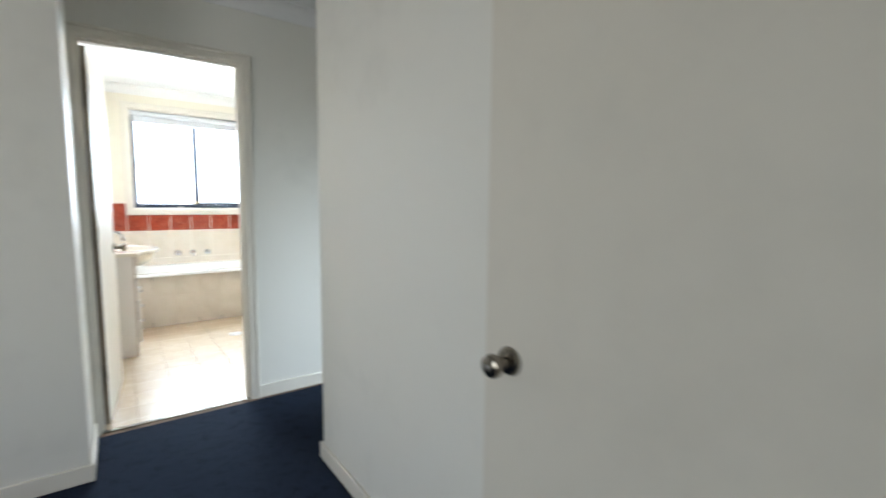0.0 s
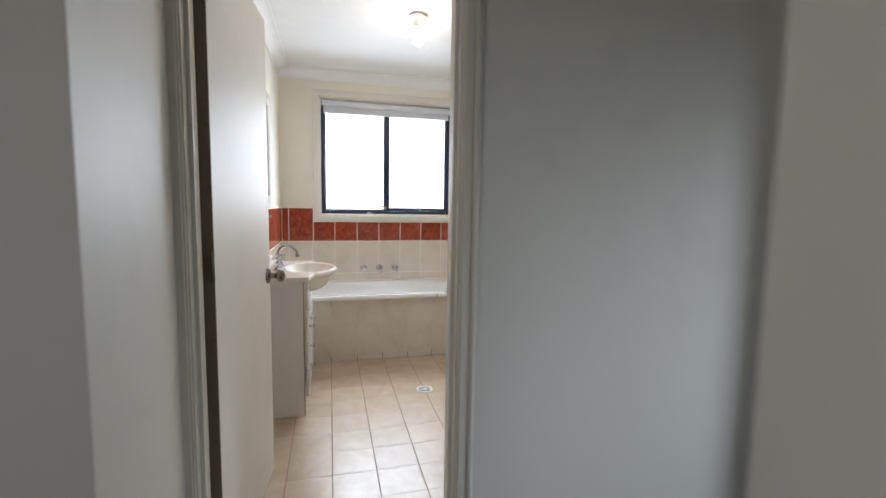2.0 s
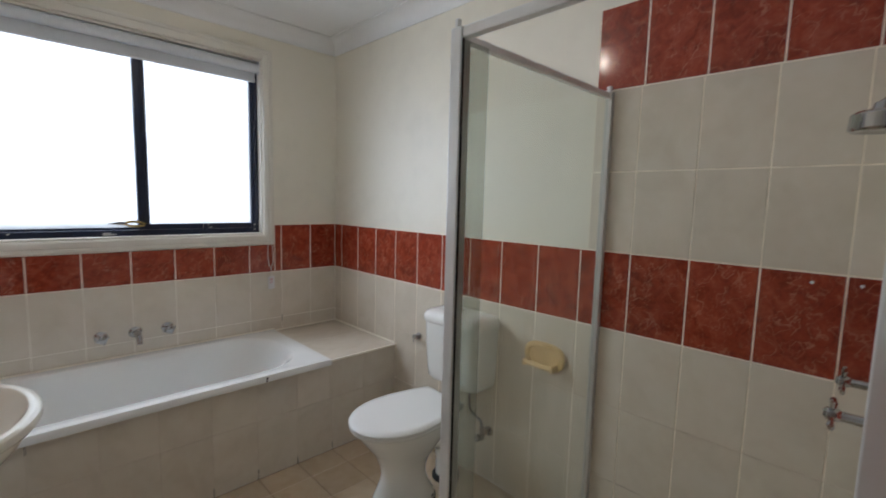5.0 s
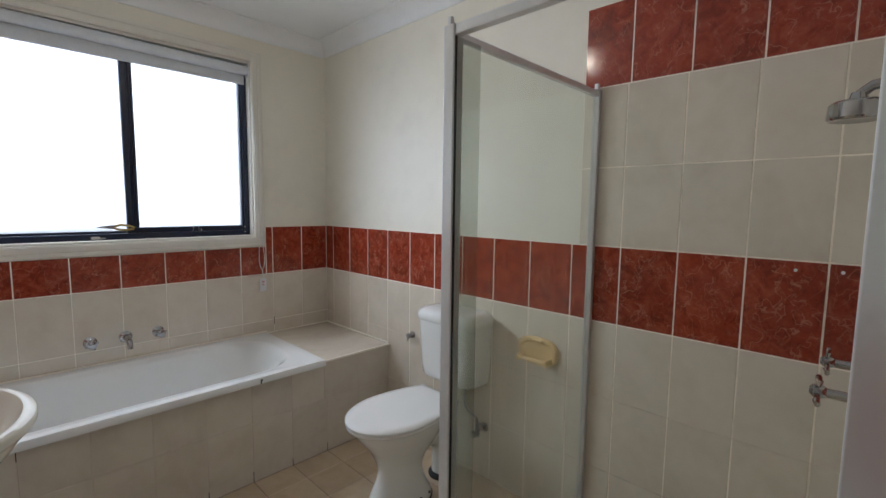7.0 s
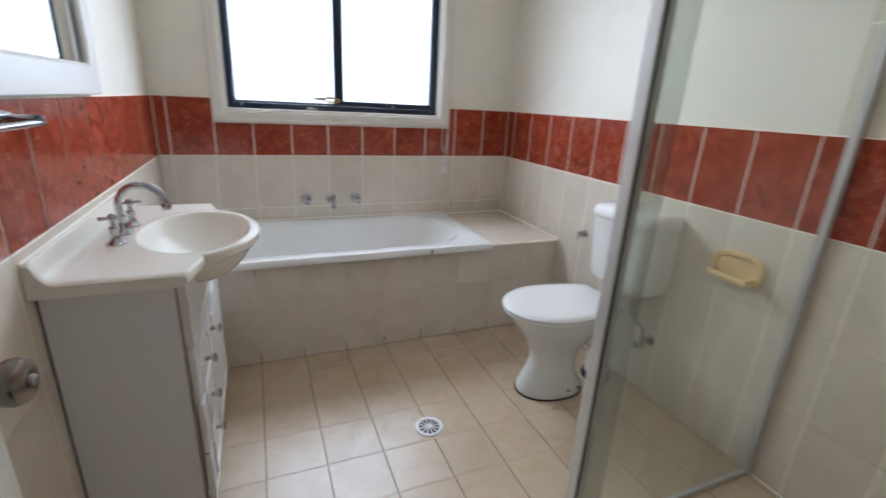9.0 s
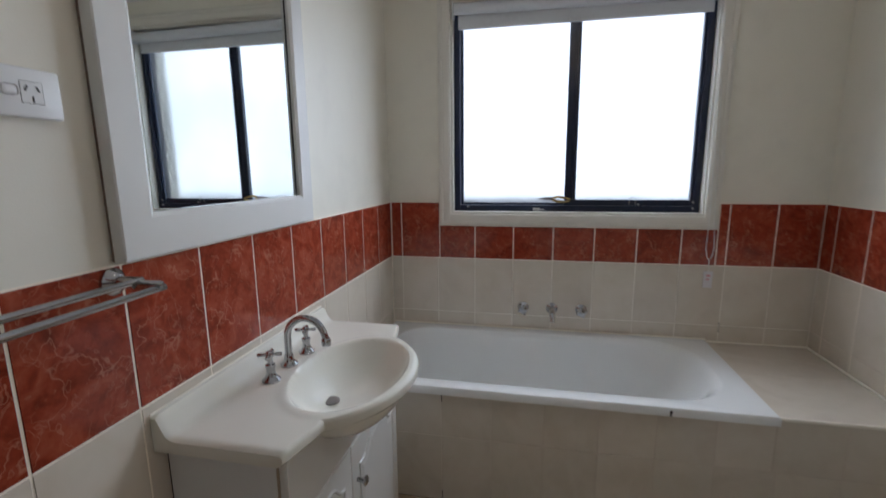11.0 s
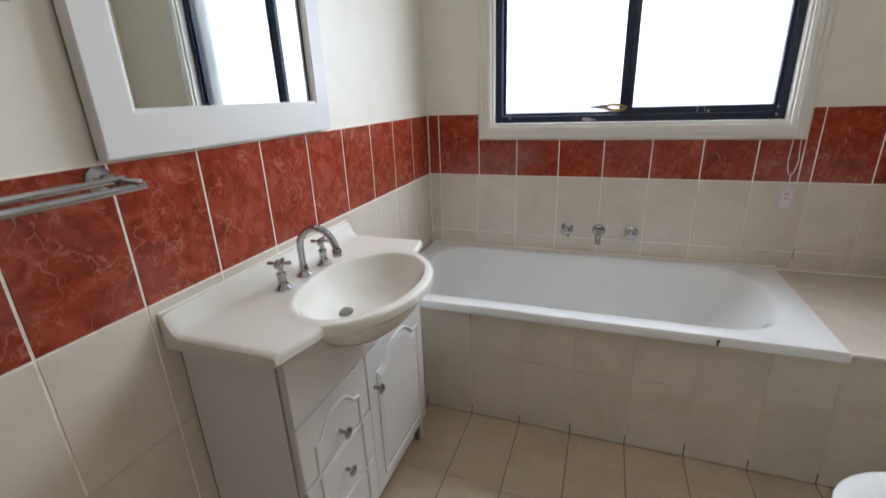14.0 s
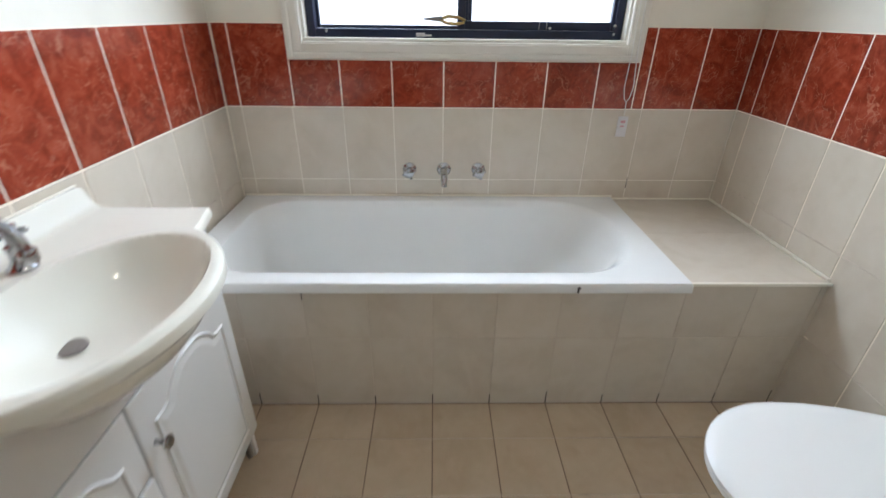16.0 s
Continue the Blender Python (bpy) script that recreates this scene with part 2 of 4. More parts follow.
# dried soap: streaks that run down and a heavier deposit over the lower half
_co, _map, _streak, _pos, _low, _sum = (_nt.nodes.new(k) for k in ("ShaderNodeTexCoord", "ShaderNodeMapping", "ShaderNodeTexNoise", "ShaderNodeSeparateXYZ", "ShaderNodeMapRange", "ShaderNodeMath"))
_map.inputs["Scale"].default_value = (9.0, 9.0, 2.2)
_streak.inputs["Scale"].default_value, _streak.inputs["Detail"].default_value = 1.0, 6
_low.inputs["From Min"].default_value, _low.inputs["From Max"].default_value, _low.inputs["To Min"].default_value, _low.inputs["To Max"].default_value = 0.1, 1.2, 0.26, 0.05
_sum.operation = "MULTIPLY"
_nt.links.new(_co.outputs["Object"], _map.inputs["Vector"])
_nt.links.new(_map.outputs[0], _streak.inputs["Vector"])
_nt.links.new(_co.outputs["Object"], _pos.inputs[0])
_nt.links.new(_pos.outputs["Z"], _low.inputs["Value"])
_nt.links.new(_streak.outputs[0], _sum.inputs[0])
_nt.links.new(_low.outputs[0], _sum.inputs[1])
_nt.links.new(_sum.outputs[0], _veil.inputs[0])
_nt.links.new(_see.outputs[0], _mix.inputs[1])
_nt.links.new(_gl.outputs[0], _mix.inputs[2])
_nt.links.new(_mix.outputs[0], _veil.inputs[1])
_nt.links.new(_film.outputs[0], _veil.inputs[2])
_nt.links.new(_veil.outputs[0], _nt.nodes["Material Output"].inputs[0])
smoky = clear.copy()
smoky.name = "smoky_edge_glass"
for _n in smoky.node_tree.nodes:
    if _n.type == "BSDF_TRANSPARENT":
        _n.inputs[0].default_value = (0.83, 0.85, 0.83, 1)
bulb_glow = emitter("lamp_bulb_glow", (1.0, 0.90, 0.76), 84.0)
bulb_neck = emitter("lamp_neck_glow", (1.0, 0.91, 0.78), 26.0)


# ---- mesh helpers ----
def finish(name, bm, mat, smooth=False):
    me = bpy.data.meshes.new(name)
    bmesh.ops.recalc_face_normals(bm, faces=bm.faces[:])
    if smooth:
        for f in bm.faces:
            f.smooth = True
    bm.to_mesh(me)
    bm.free()
    me.materials.append(mat)
    return me


def part(name, bm, mat, parent=None, label="", smooth=False):
    """One mesh object, under a thing or a part."""
    ob = new(name, finish(name, bm, mat, smooth))
    if smooth:
        sharp = ob.modifiers.new("edges", "EDGE_SPLIT")
        sharp.split_angle = radians(40)
    if parent:
        ob.parent = parent
    return tagged(ob, label)


def thing(name, label, category, group="", kind=""):
    return tagged(new(name), label, category, group, kind)


def box(bm, x0, x1, y0, y1, z0, z1, bevel=0.0, seg=2):
    vs = [bm.verts.new((x, y, z)) for x in (x0, x1) for y in (y0, y1) for z in (z0, z1)]
    fs = [bm.faces.new([vs[i] for i in q]) for q in ((0, 1, 3, 2), (4, 6, 7, 5), (0, 4, 5, 1), (2, 3, 7, 6), (0, 2, 6, 4), (1, 5, 7, 3))]
    if bevel:
        es = {e for f in fs for e in f.edges}
        bmesh.ops.bevel(bm, geom=list(es), offset=bevel, segments=seg, profile=0.5, affect="EDGES")
    return bm


def boxes(*dims, bevel=0.0, seg=2):
    bm = bmesh.new()
    for d in dims:
        box(bm, *d, bevel=bevel, seg=seg)
    return bm


def loft(rings, caps=(True, True), closed=True, bm=None):
    """Skin over rings of equally many points."""
    bm = bm or bmesh.new()
    rows = [[bm.verts.new(p) for p in r] for r in rings]
    n = len(rows[0])
    for a, b in zip(rows, rows[1:]):
        for i in range(n if closed else n - 1):
            j = (i + 1) % n
            bm.faces.new((a[i], a[j], b[j], b[i]))
    if caps[0]:
        bm.faces.new(rows[0][::-1])
    if caps[1]:
        bm.faces.new(rows[-1])
    return bm


def tube(path, r, sides=10, closed=False, bm=None):
    """A round bar swept along a path; r is a number or one for each point."""
    pts = [Vector(p) for p in path]
    rings, up = [], None
    n = len(pts)
    for i, p in enumerate(pts):
        a = pts[(i - 1) % n] if closed or i else pts[0]
        b = pts[(i + 1) % n] if closed or i < n - 1 else pts[-1]
        d = (b - a).normalized()
        if up is None:
            up = d.orthogonal().normalized()
        up = (up - d * up.dot(d)).normalized()
        side = d.cross(up)
        rad = r[i] if isinstance(r, (list, tuple)) else r
        rings.append([p + rad * (math.cos(k * math.tau / sides) * up + math.sin(k * math.tau / sides) * side) for k in range(sides)])
    if closed:
        rings.append(rings[0])
        out = loft(rings, (False, False), True, bm)
        bmesh.ops.remove_doubles(out, verts=out.verts[:], dist=1e-6)
        return out
    return loft(rings, (True, True), True, bm)


def lathe(profile, at, axis="z", sides=24, bm=None):
    """Turned shape: (radius, height) pairs round an axis through at."""
    at = Vector(at)
    rings = []
    for r, h in profile:
        ring = []
        for k in range(sides):
            c, s = r * math.cos(k * math.tau / sides), r * math.sin(k * math.tau / sides)
            ring.append(at + Vector({"z": (c, s, h), "x": (h, c, s), "y": (c, h, s)}[axis]))
        rings.append(ring)
    return loft(rings, (True, True), True, bm)


def arc(c, r, a0, a1, n, plane="xz"):
    out = []
    for i in range(n + 1):
        a = radians(a0 + (a1 - a0) * i / n)
        u, v = r * math.cos(a), r * math.sin(a)
        out.append(Vector(c) + Vector({"xz": (u, 0, v), "yz": (0, u, v), "xy": (u, v, 0)}[plane]))
    return out


def rounded_rect(x0, x1, y0, y1, radii, z, n=10):
    """Ring of points; radii for the corners (x1,y1), (x0,y1), (x0,y0), (x1,y0)."""
    out = []
    for (cx, cy, sx, sy, a), r in zip(((x1, y1, -1, -1, 0), (x0, y1, 1, -1, 90), (x0, y0, 1, 1, 180), (x1, y0, -1, 1, 270)), radii):
        out += arc((cx + sx * r, cy + sy * r, z), r, a, a + 90, n, "xy")
    return out


# ---- dimensions ----
W, FRONT, CEIL = 2.08, -2.850, 2.44
BAND, TH, TW = 0.91, 0.303, 0.203
HALL_FACE = -2.945

# ---- structure ----
wx0, wx1, wz0, wz1 = 0.335, 1.578, 1.152, 2.212
wall_back = tagged(part("wall_north", boxes(
    (-0.1, wx0, 0.007, 0.24, 0, 2.6), (wx1, W + 0.1, 0.007, 0.24, 0, 2.6), (wx0, wx1, 0.007, 0.24, 0, wz0), (wx0, wx1, 0.007, 0.24, wz1, 2.6)), cream),
    "cream painted bathroom wall above glazed tiles", "wall", kind="structure")
wall_left = tagged(part("wall_west", boxes((-0.1, -0.007, FRONT - 0.01, 0.006, 0, 2.6)), cream), "cream painted bathroom wall above glazed tiles", "wall", kind="structure")
wall_right = tagged(part("wall_east", boxes((W + 0.007, W + 0.1, FRONT - 0.01, 0.006, 0, 2.6)), cream), "cream painted bathroom wall with tiled shower", "wall", kind="structure")
DX0, DX1, DH = 0.056, 0.802, 2.045
wall_door = tagged(part("wall_south", boxes(
    (-0.1, DX0 - 0.02, HALL_FACE, FRONT - 0.012, 0, 2.6), (DX1 + 0.02, 2.2, HALL_FACE, FRONT - 0.012, 0, 2.6), (DX0 - 0.02, DX1 + 0.02, HALL_FACE, FRONT - 0.012, DH + 0.02, 2.6)), hall_paint),
    "pale painted wall between hall and bathroom", "wall", kind="structure")
ceiling = tagged(part("ceiling", boxes((-0.09, W + 0.09, FRONT - 0.012, 0.2, CEIL, CEIL + 0.1)), white_paint), "flat white painted bathroom ceiling", "ceiling", kind="structure")
hall_ceiling = tagged(part("ceiling_hall", boxes((-2.5, 1.03, -7.4, HALL_FACE, CEIL, CEIL + 0.1), (1.03, 4.2, -5.1, HALL_FACE, CEIL, CEIL + 0.1)), white_paint), "flat white painted hall ceiling", "ceiling", kind="structure")


def cornice(name, run, inward, length_axis, a, b, c=0.088):
    """Coved plaster cornice along a wall."""
    prof = [(0, 0), (0.006, 0), (0.006, 0.008)] + [(0.006 + (c - 0.012) * (1 - math.cos(radians(t))), 0.008 + (c - 0.014) * math.sin(radians(t))) for t in range(9, 91, 9)]
    prof += [(c, c - 0.006), (c, c), (0, c)]
    rings = []
    for end in (a, b):
        rings.append([((run + inward * u) if length_axis == "y" else end, end if length_axis == "y" else (run + inward * u), CEIL - c + v) for u, v in prof])
    return tagged(part(name, loft(rings), white_paint), "white coved plaster cornice below the ceiling", "cornice", kind="structure")


cornice("trim_cornice_north", 0.0065, -1, "x", -0.006, W + 0.006)
cornice("trim_cornice_west", -0.0065, 1, "y", FRONT, 0.005)
cornice("trim_cornice_east", W + 0.0065, -1, "y", FRONT, 0.005)
cornice("trim_cornice_south", FRONT - 0.011, 1, "x", -0.006, W + 0.006)
cornice("trim_cornice_hall", HALL_FACE - 0.001, -1, "x", 0.03, 2.1)

# hall: walls beyond the bathroom
hall_wall_right = tagged(part("wall_hall_east", boxes((0.938, 1.03, -7.3, -3.83, 0, 2.6)), hall_paint), "smooth pale grey hall wall with white skirting", "wall", kind="structure")
hall_stub = tagged(part("wall_hall_stub", boxes((-2.4, 0.026, -3.41, HALL_FACE - 0.001, 0, 2.6)), hall_paint), "smooth pale hall wall beside the stairs", "wall", kind="structure")
hall_far = tagged(part("wall_hall_south", boxes((-2.4, 0.937, -7.4, -7.301, 0, 2.6)), hall_paint), "plain pale wall at the hall's end", "wall", kind="structure")
# unseen wall; its opening is added to let the stair lamp in
hall_west = tagged(part("wall_hall_west", boxes((-2.5, -2.401, -7.4, -6.25, 0, 2.6), (-2.5, -2.401, -4.95, HALL_FACE, 0, 2.6), (-2.5, -2.401, -6.25, -4.95, 0, 0.55), (-2.5, -2.401, -6.25, -4.95, 2.05, 2.6)), hall_paint), "plain pale wall, unseen, with an opening added for the stair lamp", "wall", kind="structure")
alcove_back = tagged(part("wall_alcove_south", boxes((1.031, 2.2, -3.95, -3.831, 0, 2.6)), hall_paint), "plain pale wall of the hall's alcove", "wall", kind="structure")
# first box is added, out of view, to keep bedroom light off the stub
alcove_side = tagged(part("wall_alcove_east", boxes((2.1, 2.2, -3.83, -3.70, 0, 2.05), (2.1, 2.2, -3.06, HALL_FACE - 0.001, 0, 2.6), (2.1, 2.2, -3.83, -3.06, 2.05, 2.6)), hall_paint), "pale wall with a doorway to a bedroom", "wall", kind="structure")
bedroom = tagged(part("wall_bedroom", boxes((2.201, 4.1, HALL_FACE, -2.83, 0, 2.6), (4.1, 4.2, -3.9, -2.83, 0, 2.6), (4.1, 4.2, -5.0, -3.9, 0, 0.9), (4.1, 4.2, -5.0, -3.9, 2.05, 2.6), (2.2, 4.1, -5.1, -5.0, 0, 2.6), (2.1, 2.199, -5.1, -3.951, 0, 2.6)), hall_paint), "pale bedroom walls seen through a doorway", "wall", kind="structure")
carpet_ob = tagged(part("floor_hall", boxes((-2.5, 1.03, -7.4, HALL_FACE + 0.045, -0.1, -0.002), (1.03, 4.1, -5.1, HALL_FACE + 0.045, -0.1, -0.002)), carpet), "dark navy cut-pile carpet on the hall floor", "carpet", kind="structure")


def skirting(name, x0, x1, y0, y1):
    bm = boxes((x0, x1, y0, y1, 0, 0.078), bevel=0.004)
    return tagged(part(name, bm, gloss_cream), "cream enamelled skirting board along the hall carpet", "skirting", kind="structure")


skirting("baseboard_hall_east", 0.923, 0.9375, -5.040, -3.83)
skirting("baseboard_hall_end", 0.923, 1.03, -3.8295, -3.815)
skirting("baseboard_stub_south", -2.39, 0.041, -3.425, -3.4105)
skirting("baseboard_stub_east", 0.0265, 0.041, -3.41, -2.965)
skirting("baseboard_hall_north", 0.85, 2.09, -2.96, -2.9455)
skirting("baseboard_bedroom", 2.21, 4.09, -2.961, -2.9455)


def architrave(name, x0, x1, y, out, h, w=0.062, mat=None):
    """Moulded door casing: two uprights and a head, stepped profile."""
    steps = ((0.0, 1.0, 0.010), (0.10, 0.62, 0.015), (0.62, 0.92, 0.018), (0.70, 0.84, 0.021))
    bm = bmesh.new()
    for a, b, d in steps:
        lo, hi = sorted((y, y + out * d))
        box(bm, x0 - w * b, x0 - w * a, lo, hi, 0, h + w * b, 0.002, 1)
        box(bm, x1 + w * a, x1 + w * b, lo, hi, 0, h + w * b, 0.002, 1)
        box(bm, x0 - w * a - 0.0005, x1 + w * a + 0.0005, lo, hi, h + w * a, h + w * b, 0.002, 1)
    return tagged(part(name, bm, mat or gloss_cream), "moulded cream enamelled door architrave", "architrave", kind="structure")


architrave("trim_architrave_hall", DX0 - 0.004, DX1 + 0.004, HALL_FACE, -1, DH + 0.004, w=0.058)
door_jamb = tagged(part("trim_door_lining", boxes(
    (DX0 - 0.0195, DX0, HALL_FACE - 0.001, FRONT - 0.011, 0, DH), (DX1, DX1 + 0.0195, HALL_FACE - 0.001, FRONT - 0.011, 0, DH), (DX0 - 0.0195, DX1 + 0.0195, HALL_FACE - 0.001, FRONT - 0.011, DH, DH + 0.0195),
    (DX0, DX0 + 0.012, -2.915, -2.87, 0, DH), (DX1 - 0.012, DX1, -2.915, -2.87, 0, DH), (DX0 + 0.012, DX1 - 0.012, -2.915, -2.87, DH - 0.012, DH)), gloss_cream),
    "cream enamelled door lining with stops", "door lining", kind="structure")
alcove_casing = tagged(part("trim_alcove_casing", boxes((2.088, 2.0995, -3.06, -3.0, 0, 2.11), (2.0995, 2.205, -3.08, -3.0605, 0, 2.05), (2.088, 2.0995, -3.83, -3.0605, 2.05, 2.11)), gloss_cream), "cream enamelled casing of the bedroom doorway", "architrave", kind="structure")
threshold = tagged(part("trim_threshold", boxes((DX0, DX1, HALL_FACE + 0.0, HALL_FACE + 0.03, -0.001, 0.006), bevel=0.002), satin), "narrow dull metal threshold strip between carpet and tiles", "threshold", kind="structure")


def knob_on(parent, at, axis, sign, mat=satin):
    """Round door knob with its rose and a key button."""
    s = sign
    k = part("door_knob", lathe([(0.034, 0), (0.034, s * 0.004), (0.030, s * 0.010), (0.013, s * 0.014), (0.012, s * 0.034), (0.020, s * 0.040), (0.0265, s * 0.050), (0.0275, s * 0.058), (0.025, s * 0.066), (0.017, s * 0.071), (0.009, s * 0.072)], at, axis), mat, parent, "round satin nickel door knob", smooth=True)
    off = Vector({"x": (1, 0, 0), "y": (0, 1, 0)}[axis]) * s
    part("lock_button", lathe([(0.007, s * 0.070), (0.007, s * 0.075), (0.004, s * 0.077)], at, axis, 12), steel, k)
    return k


# bathroom door, standing open along the west wall
door_1 = tagged(new("door_1"), "open flush cream-painted bathroom door with knob", "door", kind="structure")
door_len = 0.71
part("leaf", boxes((-0.035, 0, 0, door_len, 0.008, 2.03), bevel=0.002, seg=1), door_paint, door_1)
# thin dark cover: the hinge edge's shade, painted on
part("hinge_edge", boxes((-0.0352, 0.0002, -0.0012, 0.004, 0.0085, 2.0295)), edge_shade, door_1, "hinge edge coloured dark brown for its shade")
knob_on(door_1, (0.0, door_len - 0.052, 0.932), "x", 1)
part("latch_plate", boxes((-0.028, -0.007, door_len - 0.001, door_len + 0.0015, 0.885, 0.945)), satin, door_1)
for hz in (0.25, 1.02, 1.80):
    hb = part("hinge", lathe([(0.005, 0), (0.005, 0.09)], (-0.002, -0.004, hz), "z", 12), satin, door_1)
door_1.matrix_world = pose(0.092, -2.842, 0, 0, 0, -5.2)

# hall door, folded back against the hall wall
door_2 = tagged(new("door_2"), "open flush cream-painted door against the hall wall", "door", kind="structure")
part("leaf", boxes((0, 0.035, -0.77, 0, 0.0, 2.03), bevel=0.002, seg=1), door_paint, door_2)
knob_on(door_2, (0.0, -0.085, 0.887), "x", -1)
door_2.matrix_world = pose(0.889, -5.045, 0, 0, 0, 0.8)

# ---- window ----
window_1 = tagged(new("window_1"), "two-pane sliding window, frosted glass in navy frame", "window", kind="structure")


def picture_frame(bm, x0, x1, z0, z1, w, ya, yb, bevel=0.002):
    box(bm, x0, x0 + w, ya, yb, z0, z1, bevel, 1)
    box(bm, x1 - w, x1, ya, yb, z0, z1, bevel, 1)
    box(bm, x0 + w + 0.0004, x1 - w - 0.0004, ya, yb, z0, z0 + w, bevel, 1)
    box(bm, x0 + w + 0.0004, x1 - w - 0.0004, ya, yb, z1 - w, z1, bevel, 1)
    return bm


arch = bmesh.new()
for grow, proud, wide in ((0.0, 0.012, 0.062), (0.006, 0.0145, 0.03), (0.040, 0.0158, 0.016)):
    picture_frame(arch, 0.274 + 0.062 - wide - grow, 1.636 - 0.062 + wide + grow, 1.090 + 0.062 - wide - grow, 2.274 - 0.062 + wide + grow, wide, -proud - 0.0005, 0.0065)
part("architrave", arch, gloss_cream, window_1, "moulded cream window architrave")
part("reveal", boxes((wx0, wx0 + 0.012, 0.0066, 0.125, wz0, wz1), (wx1 - 0.012, wx1, 0.0066, 0.125, wz0, wz1), (wx0 + 0.012, wx1 - 0.012, 0.0066, 0.125, wz1 - 0.012, wz1)), gloss_cream, window_1)
part("window_sill", boxes((wx0, wx1, 0.004, 0.125, wz0, wz0 + 0.012), bevel=0.003), gloss_cream, window_1, "cream enamelled window sill")
fx0, fx1, fz0, fz1 = wx0 + 0.0125, wx1 - 0.0125, wz0 + 0.0125, wz1 - 0.0125
part("window_frame", picture_frame(bmesh.new(), fx0, fx1, fz0, fz1, 0.030, 0.050, 0.12), navy_frame, window_1, "navy powder-coated aluminium frame")
mid_x = 0.954
sash_l = part("sash", picture_frame(bmesh.new(), fx0 + 0.0305, mid_x + 0.012, fz0 + 0.0305, fz1 - 0.0305, 0.012, 0.088, 0.108), navy_frame, window_1)
sash_r = part("sash", picture_frame(bmesh.new(), mid_x - 0.030, fx1 - 0.0125, fz0 + 0.0305, fz1 - 0.0305, 0.030, 0.060, 0.086), navy_frame, window_1)
part("interlock", boxes((mid_x + 0.0004, mid_x + 0.012, 0.062, 0.087, fz0 + 0.061, fz1 - 0.061), (mid_x + 0.0124, mid_x + 0.025, 0.057, 0.087, fz0 + 0.061, fz1 - 0.061), bevel=0.001, seg=1), navy_frame, sash_r, "navy meeting stile")
pane_l = part("pane", boxes((fx0 + 0.041, mid_x + 0.002, 0.096, 0.100, fz0 + 0.041, fz1 - 0.041)), frosted, sash_l, "frosted glass pane")
pane_r = part("pane", boxes((mid_x - 0.002, fx1 - 0.041, 0.071, 0.075, fz0 + 0.059, fz1 - 0.059)), frosted, sash_r, "frosted glass pane")
pane_l.visible_shadow = pane_r.visible_shadow = False
part("sash_latch", boxes((0.765, 0.80, 0.036, 0.052, fz0 + 0.004, fz0 + 0.018), (0.80, 0.825, 0.040, 0.050, fz0 + 0.006, fz0 + 0.012), bevel=0.002), alu, window_1, "small grey sash latch")
part("sash_pull", tube([(1.24, 0.058, fz0 + 0.034), (1.245, 0.052, fz0 + 0.072), (1.268, 0.052, fz0 + 0.072), (1.272, 0.058, fz0 + 0.034)], 0.002, 6), steel, window_1, "bent wire sash pull")
for sx, sz in ((1.285, fz0 + 0.038), (1.535, fz0 + 0.050), (1.535, fz0 + 0.02), (0.42, fz0 + 0.022)):
    part("screw_cap", lathe([(0.005, 0), (0.005, -0.003)], (sx, 0.060 if sx > 1 and sx < 1.5 else 0.050, sz), "y", 10), alu, window_1)

# pliers wedged on the window track
pliers = thing("pliers", "small pliers with worn yellow grips on the window track", "pliers")
pz = fz0 + 0.066
part("handle", tube([(0.855, 0.045, pz), (0.89, 0.047, pz + 0.010), (0.925, 0.048, pz + 0.006), (0.955, 0.046, pz - 0.004)], [0.0055, 0.0065, 0.006, 0.004], 8), brass, pliers, "worn yellow plier grip", smooth=True)
part("handle", tube([(0.855, 0.043, pz - 0.002), (0.885, 0.041, pz - 0.014), (0.92, 0.040, pz - 0.016), (0.95, 0.042, pz - 0.011)], [0.0055, 0.006, 0.006, 0.004], 8), brass, pliers, "worn yellow plier grip", smooth=True)
part("jaw", loft([[(x, 0.044 + a * w, pz + b * h) for a, b in ((-1, -1), (1, -1), (1, 1), (-1, 1))] for x, w, h in ((0.865, 0.006, 0.010), (0.845, 0.006, 0.009), (0.80, 0.003, 0.003), (0.792, 0.002, 0.002))]), steel, pliers, "dull steel jaws")

# roller blind
blind = thing("roller_blind", "pale grey roller blind, nearly fully raised, in the window", "blind")
part("roll", tube([(0.357, 0.016, 2.171), (0.96, 0.016, 2.165), (1.556, 0.016, 2.157)], 0.0275, 28), blind_cloth, blind, smooth=True)
part("fabric_drop", boxes((0.372, 1.550, 0.0385, 0.0405, 2.085, 2.166)), blind_cloth, blind)
part("bottom_rail", boxes((0.372, 1.550, 0.036, 0.044, 2.079, 2.096), bevel=0.003), blind_cloth, blind)
for bx in (0.3475, 1.5585):
    part("bracket", boxes((bx, bx + 0.006, -0.008, 0.045, 2.125, 2.1995), bevel=0.002), switch_plastic, blind, "white plastic blind bracket")
loop = [(1.570, 0.012, 2.17), (1.574, -0.020, 1.9), (1.585, -0.024, 1.5), (1.590, -0.026, 1.12), (1.586, -0.026, 1.0), (1.594, -0.027, 0.955), (1.603, -0.028, 0.945), (1.614, -0.027, 0.958), (1.622, -0.026, 1.0), (1.612, -0.026, 1.12), (1.598, -0.024, 1.5), (1.582, -0.020, 1.9), (1.576, 0.012, 2.17)]
part("chain", tube(loop, 0.0019, 6), cord, blind, "white beaded pull chain")
tag = part("weight_tag", boxes((1.585, 1.626, -0.0305, -0.0265, 0.806, 0.888), bevel=0.001), paper_label, blind, "white plastic tag with faint pink print")
